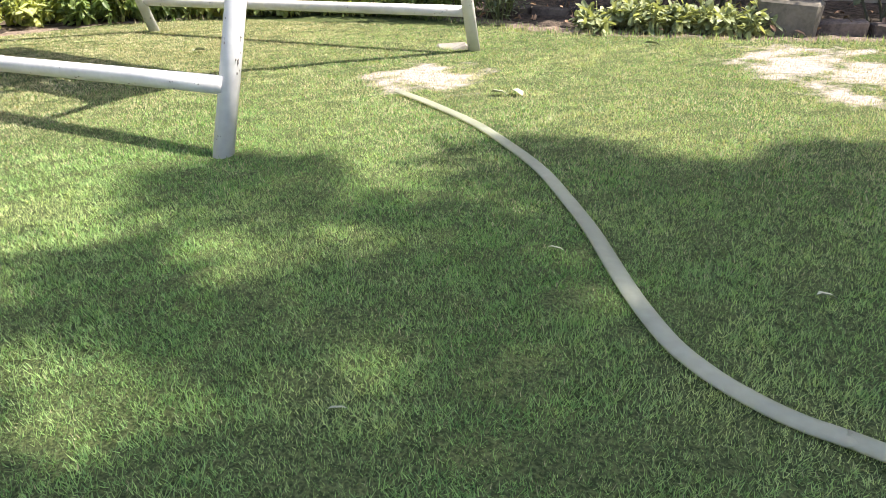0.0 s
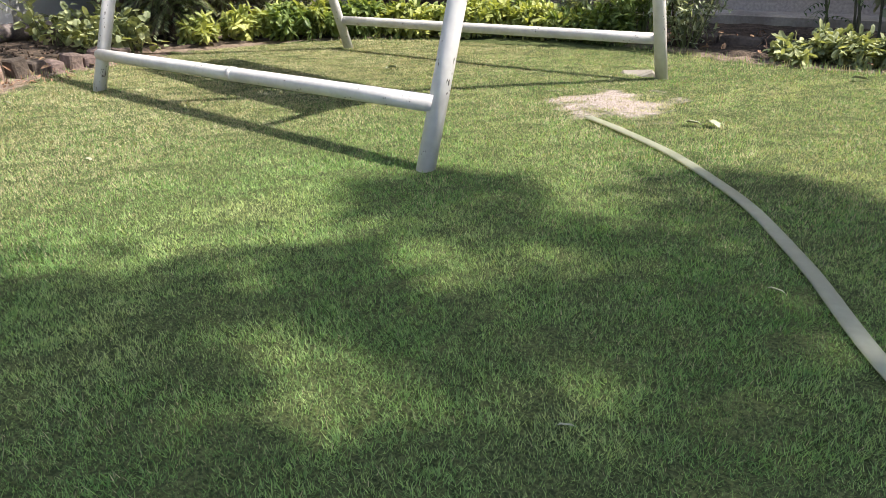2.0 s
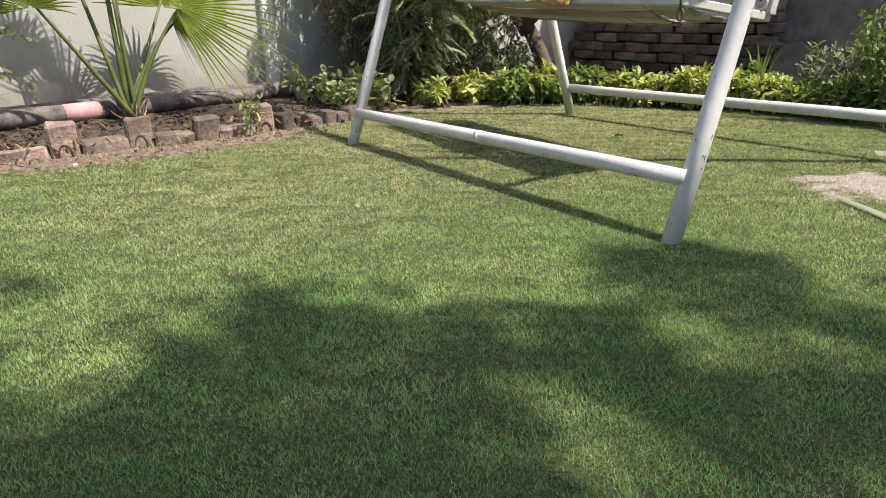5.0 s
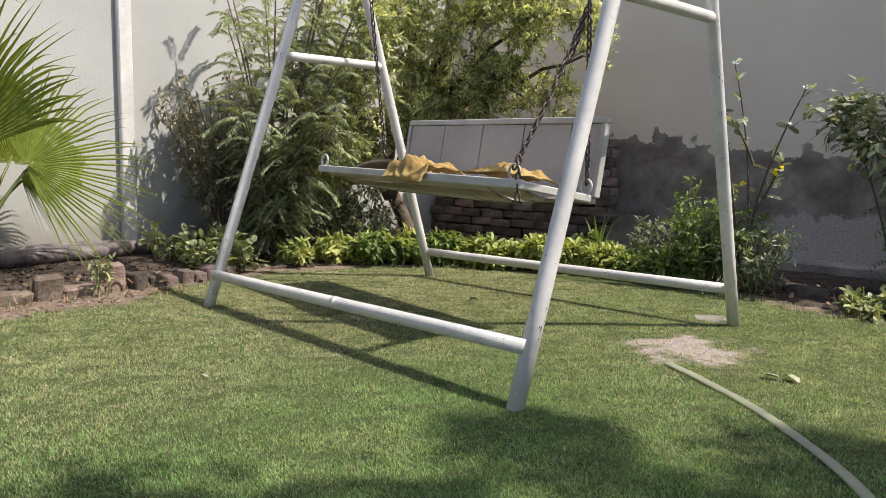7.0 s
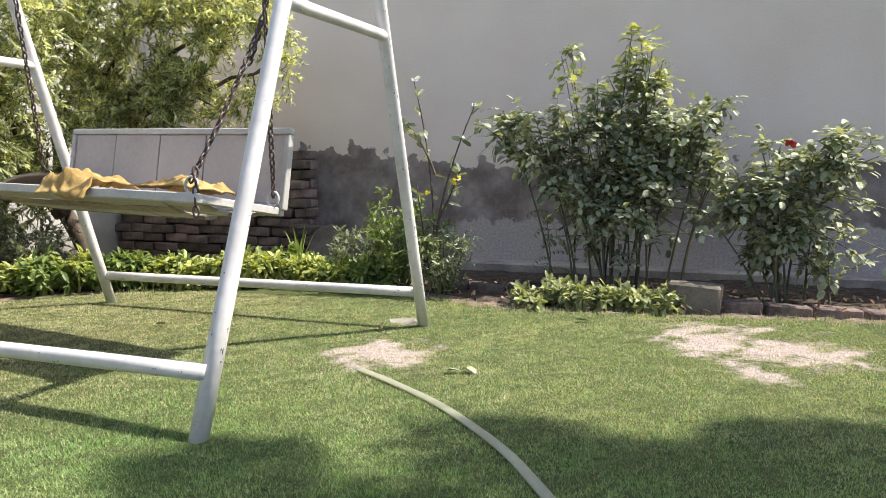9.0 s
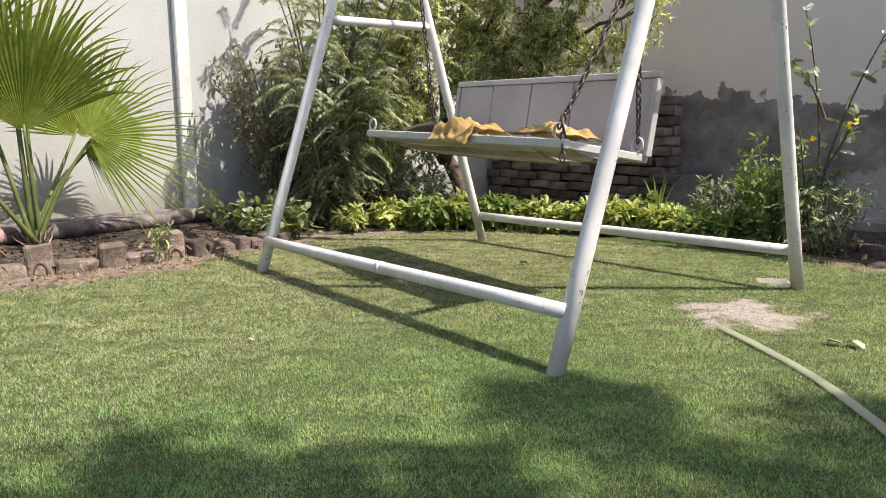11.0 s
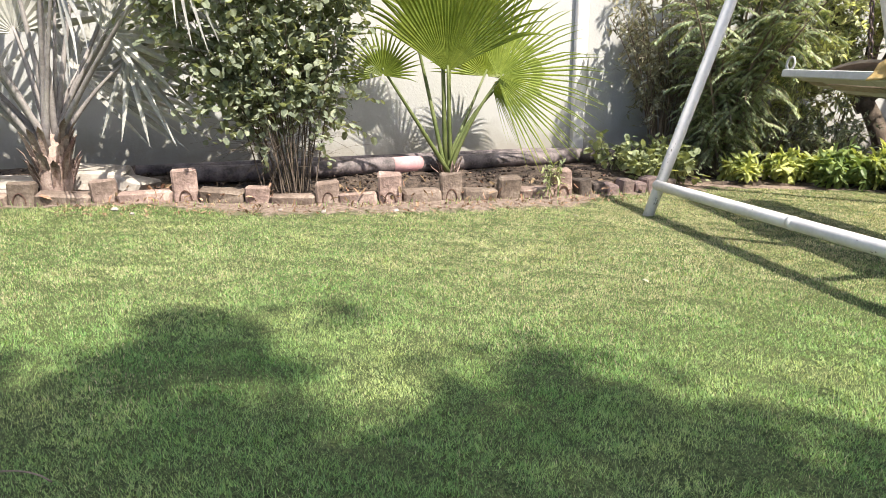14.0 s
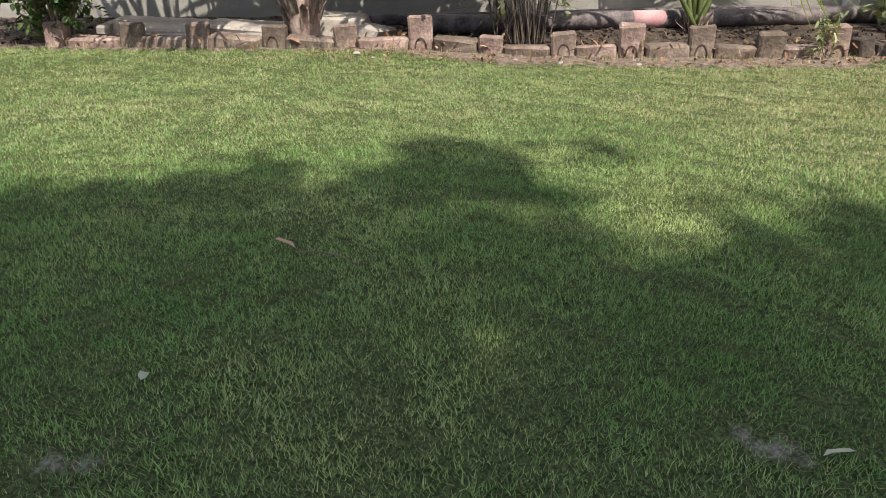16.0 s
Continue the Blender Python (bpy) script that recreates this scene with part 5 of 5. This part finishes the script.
build_rose_bush((1.60, 4.68, 0.0), "dense rose bush with a red bloom", 82, 0.28,
                [((0.0, 0, 0.48), (0.52, 0.28, 0.36), 38, False), ((0.05, 0, 0.82), (0.42, 0.24, 0.14), 24, False), ((-0.36, 0, 0.62), (0.20, 0.16, 0.20), 12, False)])
g = Geo()
for k in range(12):
    leaf(g, Vector((0, 0, 0)), rand_dir(rng, 0.4), rand_dir(rng), 0.035, 0.03)
ob = part("rose_bloom", g, "red")
ob.matrix_world = pose(1.453, 4.552, 0.89)
tagged(ob, "small red rose bloom on the bush", "flower")


def build_strap_plant():
    rng = random.Random(3)
    g = Geo()
    for k in range(12):
        a = rng.uniform(0, 6.28)
        h = rng.uniform(0.22, 0.4)
        r = rng.uniform(0.03, 0.14)
        p = bezier((0, 0, 0), (math.cos(a) * r * 0.3, math.sin(a) * r * 0.3, h * 0.7), (math.cos(a) * r, math.sin(a) * r, h), 6)
        s = Vector((-math.sin(a), math.cos(a), 0))
        vs = []
        for i, q in enumerate(p):
            w = 0.013 * (1 - (i / 5) ** 2)
            vs += [q - s * w, q + s * w]
        g.add(vs, [(2 * i, 2 * i + 1, 2 * i + 3, 2 * i + 2) for i in range(5)])
    ob = part("strap_leaf_plant", g, "leaf_fresh", smooth=True)
    ob.matrix_world = pose(-1.484, 4.848, 0.0)
    tagged(ob, "clump of upright strap-shaped green leaves", "plant")


build_strap_plant()


def build_brick_stack():
    s = thing("brick_stack", (-1.80, 5.67, 0), "dry stack of old reddish-brown bricks against the wall", "brick stack", turn=-6)
    rng = random.Random(17)
    meshes = []
    for k in range(5):
        g = Geo()
        block(g, (0.218, 0.108, 0.070), 0.007, Matrix(), 0.006, rng)
        me = g.mesh("brick")
        me.materials.append(M["oldbrick"])
        meshes.append(me)
    for row in range(12):
        n = 8 if row < 5 else 7
        z = 0.035 + 0.0775 * row
        for col in range(n):
            for dep in range(2):
                x = -0.12 - 0.228 * col - (0.11 if row % 2 else 0.0)
                ob = part("brick", meshes[rng.randrange(5)], None, s)
                ob.matrix_local = pose(x + rng.uniform(-.014, .014), 0.06 + 0.12 * dep + rng.uniform(-.018, .018), z, rng.uniform(-1.8, 1.8), rng.uniform(-1.8, 1.8), rng.uniform(-4, 4))
        if row % 2:
            ob = part("brick", meshes[0], None, s)
            ob.matrix_local = pose(-0.062 + rng.uniform(-.012, .02), 0.11 + rng.uniform(-.01, .01), z, 0, rng.uniform(-2, 2), 90 + rng.uniform(-5, 5))
    # a few bricks leaning and lying beside it
    for x, y, z, rx, rz in ((0.03, -0.06, 0.30, 8, 60), (0.06, -0.03, 0.055, 0, 25), (0.05, -0.05, 0.13, 3, 48), (0.04, -0.04, 0.21, -4, 70)):
        ob = part("brick", meshes[1], None, s)
        ob.matrix_local = pose(x, y, z, rx, 0, rz)


build_brick_stack()
g = Geo()
n = 20
front = [(math.cos(2 * math.pi * k / n) * 0.13 * (1 + 0.06 * math.sin(k * 2.3)), 0, math.sin(2 * math.pi * k / n) * 0.16 * (1 + 0.05 * math.sin(k * 1.7))) for k in range(n)]
g.add([(x * .94, -0.03, z * .94) for x, y, z in front] + front + [(x, 0.03, z) for x, y, z in front],
      [tuple(range(n))[::-1]] + [(k, (k + 1) % n, n + (k + 1) % n, n + k) for k in range(n)] + [(n + k, n + (k + 1) % n, 2 * n + (k + 1) % n, 2 * n + k) for k in range(n)])
ob = part("round_slab", g, "dull")
ob.matrix_world = pose(-1.60, 5.60, 0.19, -18, 12, -6)
tagged(ob, "rounded grey stone slab leaning on the wall", "stone slab")

# brick course and block along the back bed
e = thing("brick_course", (0, 0, 0), "row of dark old bricks along the back bed", "brick edging", kind="structure")
rng = random.Random(23)
for k in range(15):
    g = Geo()
    block(g, (0.215, 0.10, 0.075), 0.008, Matrix(), 0.006, rng)
    ob = part("brick", g, "oldbrick", e)
    ob.matrix_local = pose(-0.42 + 0.232 * k, (4.72 if k < 7 else 4.36) + rng.uniform(-.02, .02), 0.018 + rng.uniform(-.008, .008), rng.uniform(-5, 5), rng.uniform(-3, 3), rng.uniform(-4, 4))
g = Geo()
block(g, (0.27, 0.13, 0.16), 0.012, Matrix(), 0.006, rng)
ob = part("stone_block", g, "dull")
ob.matrix_world = pose(0.97, 4.335, 0.075, 0, 2, -12)
tagged(ob, "squared pale concrete block in the bed", "block")

# leaf litter on the beds
rng = random.Random(5)
g = Geo()
for k in range(1500):
    if k > 900:
        y = rng.uniform(-0.2, 2.6)
        x = float(np.interp(y, EDGE_Y, EDGE_X)) + rng.uniform(0.04, 0.30)
    elif rng.random() < 0.6:
        y = rng.uniform(-1.8, 2.9)
        x = float(np.interp(y, EDGE_Y, EDGE_X)) - rng.uniform(-0.12, 0.6)
    else:
        x = rng.uniform(-2.4, 2.2)
        y = float(np.interp(x, BACK_X, BACK_Y)) + rng.uniform(0.02, 0.9)
    leaf(g, Vector((x, y, gz(x, y) + (rng.uniform(0.006, 0.016) if k > 900 else rng.uniform(0.02, 0.06)))), rand_dir(rng, 0.05), rand_dir(rng, 1.2), rng.uniform(0.015, 0.03) if k > 900 else rng.uniform(0.02, 0.06), rng.uniform(0.005, 0.012) if k > 900 else rng.uniform(0.008, 0.025), 0.3, 0.4)
tagged(part("leaf_litter", g, "litter"), "dry brown leaf litter strewn over the beds", "leaf litter", kind="stuff")

# ---- the shade tree outside the view, its crown shaped to cast the lawn's shade ----
SHADE = [(-1.42, -0.7), (-1.31, -0.46), (-1.44, -0.15), (-1.47, 0.0), (-1.38, 0.2), (-1.62, 0.24), (-1.69, 0.33), (-1.55, 0.5), (-1.35, 0.6), (-1.2, 0.66), (-0.97, 0.58),
         (-0.86, 0.64), (-0.88, 0.76), (-1.0, 0.8), (-1.15, 1.0), (-1.25, 1.14), (-1.1, 1.22), (-0.92, 1.28), (-0.8, 1.26), (-0.68, 1.42), (-0.58, 1.52), (-0.50, 1.56), (-0.52, 1.7),
         (-0.68, 1.78), (-0.68, 1.93), (-0.57, 2.06), (-0.56, 2.25), (-0.46, 2.25), (-0.36, 2.17), (-0.12, 2.19), (0.0, 2.12), (-0.08, 2.38), (0.1, 2.44), (0.37, 2.49), (0.58, 2.35),
         (0.8, 2.6), (1.5, 2.7), (2.3, 2.5), (2.8, 1.8), (2.9, 0.4), (2.4, -1.2), (1.2, -2.2), (0.0, -2.4), (-1.0, -1.9)]
# openings left in the crown for the sun flecks inside the shade
GAPS = [(-0.13, 1.22, 0.13, 0.08), (-0.26, 1.60, 0.06, 0.025), (-0.10, 1.73, 0.06, 0.02), (-0.11, 2.08, 0.07, 0.035), (0.25, 1.39, 0.04, 0.015),
        (0.33, 1.78, 0.03, 0.02), (0.0, 1.99, 0.06, 0.03), (0.26, 1.95, 0.04, 0.02), (-1.24, 0.59, 0.06, 0.05), (-0.93, 0.76, 0.07, 0.08), (-0.85, 0.66, 0.04, 0.05),
        (-1.04, 0.33, 0.03, 0.03), (-1.26, 0.03, 0.05, 0.05), (-1.02, 1.03, 0.05, 0.05), (-0.85, 1.26, 0.03, 0.04), (-0.60, 0.25, 0.03, 0.03), (-0.55, 0.95, 0.03, 0.03)]
SPOTS = [(-1.54, 0.745, 0.035), (-1.485, 0.765, 0.04), (-1.415, 0.765, 0.03), (-1.40, 0.80, 0.03), (-0.80, 0.80, 0.05), (-0.88, 0.58, 0.05)]


def shade_depth(x, y):
    """How far inside the outline of the shade a place lies; negative outside it."""
    inside, near = False, 9.0
    for (ax, ay), (bx, by) in zip(SHADE, SHADE[1:] + SHADE[:1]):
        if (ay > y) != (by > y) and x < ax + (y - ay) * (bx - ax) / (by - ay):
            inside = not inside
        dx, dy = bx - ax, by - ay
        t = min(1, max(0, ((x - ax) * dx + (y - ay) * dy) / (dx * dx + dy * dy)))
        near = min(near, math.hypot(x - ax - t * dx, y - ay - t * dy))
    return near if inside else -near


def build_shade_tree():
    rng = random.Random(6)
    s = TO_SUN / TO_SUN.z
    t = thing("shade_tree", (5.4, 0.9, 0), "large leafy tree shading the lawn", "tree")
    wood, green = Geo(), Geo()
    o = Vector((5.4, 0.9, 0))
    tube(wood, [(0, 0, -0.1), (0.05, 0, 1.4), (-0.2, 0.05, 3.2), (-0.7, 0.1, 4.7)], [0.26, 0.21, 0.18, 0.12], 12)
    spots = list(SPOTS)
    for x in np.arange(-1.8, 3.0, 0.085):
        for y in np.arange(-2.5, 2.8, 0.085):
            cx, cy = float(x) + rng.uniform(-.04, .04), float(y) + rng.uniform(-.04, .04)
            rim = shade_depth(cx, cy)
            if -0.12 < rim < 0.0 and rng.random() < 0.16:
                spots.append((cx, cy, rng.uniform(0.02, 0.035)))
            if rim < 0.015 or rng.random() < (0.24 if rim > 0.13 else 0.20):
                continue
            free = min((math.hypot((cx - gx) / rx, (cy - gy) / ry) - 1) * min(rx, ry) for gx, gy, rx, ry in GAPS)
            if free > 0.012:
                spots.append((cx, cy, min(0.02 + 0.7 * rim, 0.02 + 0.9 * free, rng.uniform(0.10, 0.17))))
    for cx, cy, r in spots:
        if r > 0:
            h = rng.uniform(5.0, 6.6)
            c = Vector((cx, cy, 0)) + s * h - o
            if r > 0.11 and rng.random() < 0.25:
                p = bezier((-0.45, 0.08, 4.0), Vector((-0.7, 0.1, 4.7)).lerp(c, 0.5) + Vector((0, 0, -0.15)), c, 6)
                tube(wood, p, [0.05, 0.04, 0.03, 0.022, 0.015, 0.008], 6, False)
            for _ in range(int(3600 * r * r) + 3):
                d = rand_dir(rng)
                q = c + Vector((d.x * r, d.y * r, d.z * r * 0.8)) * (rng.random() ** 0.45)
                small_leaf(green, q, rand_dir(rng, -0.2), (Vector((0, 0, 1)) + rand_dir(rng) * 0.6).normalized(), rng.uniform(0.05, 0.09), rng.uniform(0.03, 0.05))
    part("trunk", wood, "bark", t, smooth=True)
    part("crown", green, "leaf_dark", t)


build_shade_tree()

# ---- grass: single bent blades over the whole lawn ----


def blades(name, mat, label, px, py, h, lean, w, r):
    """One mesh of grass blades, a leaning tapered sliver each."""
    k = len(px)
    ang = r.uniform(0, 2 * np.pi, k)
    dx, dy = np.cos(ang), np.sin(ang)
    sx, sy = -dy * w, dx * w
    z = ground_z(px, py)
    v = np.stack([np.stack([px - sx, py - sy, z - 0.002], 1), np.stack([px + sx, py + sy, z - 0.002], 1),
                  np.stack([px + dx * lean, py + dy * lean, z + h], 1)], 1).astype(np.float32)
    me = bpy.data.meshes.new(name)
    me.vertices.add(k * 3)
    me.vertices.foreach_set("co", v.ravel())
    me.loops.add(k * 3)
    me.loops.foreach_set("vertex_index", np.arange(k * 3, dtype=np.int32))
    me.polygons.add(k)
    me.polygons.foreach_set("loop_start", np.arange(k, dtype=np.int32) * 3)
    me.update(calc_edges=True)
    me.validate()
    tagged(part(name, me, mat), label, "grass", kind="stuff")


def build_grass():
    r = np.random.RandomState(12)
    holes = r.rand(700, 700)
    n = int(5.6 * 6.5 * 138000)
    x, y = r.uniform(-3.9, 1.7, n), r.uniform(-2.2, 4.3, n)
    # dense fine blades where one stands, fewer and broader ones far off and where nobody looks
    d = np.maximum(np.hypot(x - 0.3, y - 0.5), 0.9)
    dens = np.minimum(1.0, (1.25 / d) ** 1.1) * np.where((x - 0.45 > 1.1 * np.maximum(y - 0.2, 0) + 0.6) | ((y < -1.0) & (x > -1.9)), 0.10, 1.0)
    dirt, sand = dirtiness(x, y), sandiness(x, y)
    tuft = 0.5 + 0.5 * np.sin(x * 11 + 3 * np.sin(y * 7)) * np.sin(y * 13 + 2 * np.sin(x * 5))
    cell = holes[(np.floor((x + 0.004 * np.sin(y * 700)) / 0.009).astype(int)) % 700, (np.floor((y + 0.004 * np.sin(x * 650)) / 0.009).astype(int)) % 700]
    keep = r.rand(n) < dens * np.where(cell < 0.27, 0.09, 1.0) * (1 - 0.99 * np.clip(dirt * 1.25, 0, 1)) * (1 - 0.82 * np.clip(sand * 1.2, 0, 1)) * (0.78 + 0.22 * tuft)
    x, y, d = x[keep], y[keep], d[keep]
    ox, oy = r.uniform(-6, 6, 60000), r.uniform(-5, 4.2, 60000)
    out = ((ox > 1.7) | (oy < -2.2) | (ox < -3.9)) & (dirtiness(ox, oy) < 0.3)
    x, y, d = np.concatenate([x, ox[out]]), np.concatenate([y, oy[out]]), np.concatenate([d, np.full(out.sum(), 6.0)])
    n = len(x)
    patch = 0.5 + 0.5 * np.sin(x * 5.1 + 2 * np.sin(y * 3.3)) * np.sin(y * 6.3 + 2 * np.sin(x * 2.7))
    fine = 0.5 + 0.5 * np.sin(x * 23 + 3 * np.sin(y * 17)) * np.sin(y * 27 + 2 * np.sin(x * 19))
    # straw thickens over the sunlit lawn, which also warms its hue against the shade
    dry = r.rand(n) < 0.01 + 0.56 * smooth01((-0.7 - x) / 0.9) * smooth01((y - 0.6) / 0.8) + 0.30 * smooth01((-1.3 - x) / 0.7) * smooth01((1.2 - y) / 0.6) + 0.46 * smooth01((y - 1.7) / 1.2) * (1 - 0.5 * smooth01((-0.7 - x) / 0.9)) + (0.10 + 0.12 * smooth01((-0.5 - x) / 0.8)) * patch ** 2 * (0.3 + 0.7 * fine) + 0.5 * np.clip(sandiness(x, y) + 0.5 * dirtiness(x, y), 0, 1)
    for name, mat, label, pick in (("grass", "grass", "short mown green lawn grass", ~dry), ("dry_grass", "straw", "dry straw-coloured blades among the lawn", dry)):
        k = int(pick.sum())
        h = r.uniform(0.003, 0.0090, k) * (0.8 + 0.4 * fine[pick]) * np.where(r.rand(k) < 0.05, 1.6, 1.0)
        blades(name, mat, label, x[pick], y[pick], h, r.uniform(0.0035, 0.0110, k), r.uniform(0.0005, 0.0010, k) * (d[pick] / 0.9) ** 0.52, r)


build_grass()


def build_fringe():
    """Longer uncut blades where the lawn meets the beds."""
    rng = random.Random(44)
    for name, mat, count, label in (("grass_fringe", "grass", 1700, "longer uncut grass along the edge of the lawn"), ("dry_fringe", "straw", 1300, "dry stalks along the edge of the lawn")):
        g = Geo()
        for _ in range(count):
            if rng.random() < 0.72:
                x = rng.uniform(-2.4, 2.3)
                y = float(np.interp(x, BACK_X, BACK_Y)) + rng.gauss(-0.02, 0.05)
            else:
                y = rng.uniform(-1.8, 2.9)
                x = float(np.interp(y, EDGE_Y, EDGE_X)) + abs(rng.gauss(0.06, 0.06))
            a = rng.uniform(0, 6.28)
            ln = rng.uniform(0.012, 0.042)
            small_leaf(g, Vector((x, y, gz(x, y))), Vector((math.cos(a) * 0.6, math.sin(a) * 0.6, 1)), Vector((math.cos(a), math.sin(a), 0.3)), ln, rng.uniform(0.002, 0.004), 0.2)
        tagged(part(name, g, mat), label, "grass", kind="stuff")


build_fringe()
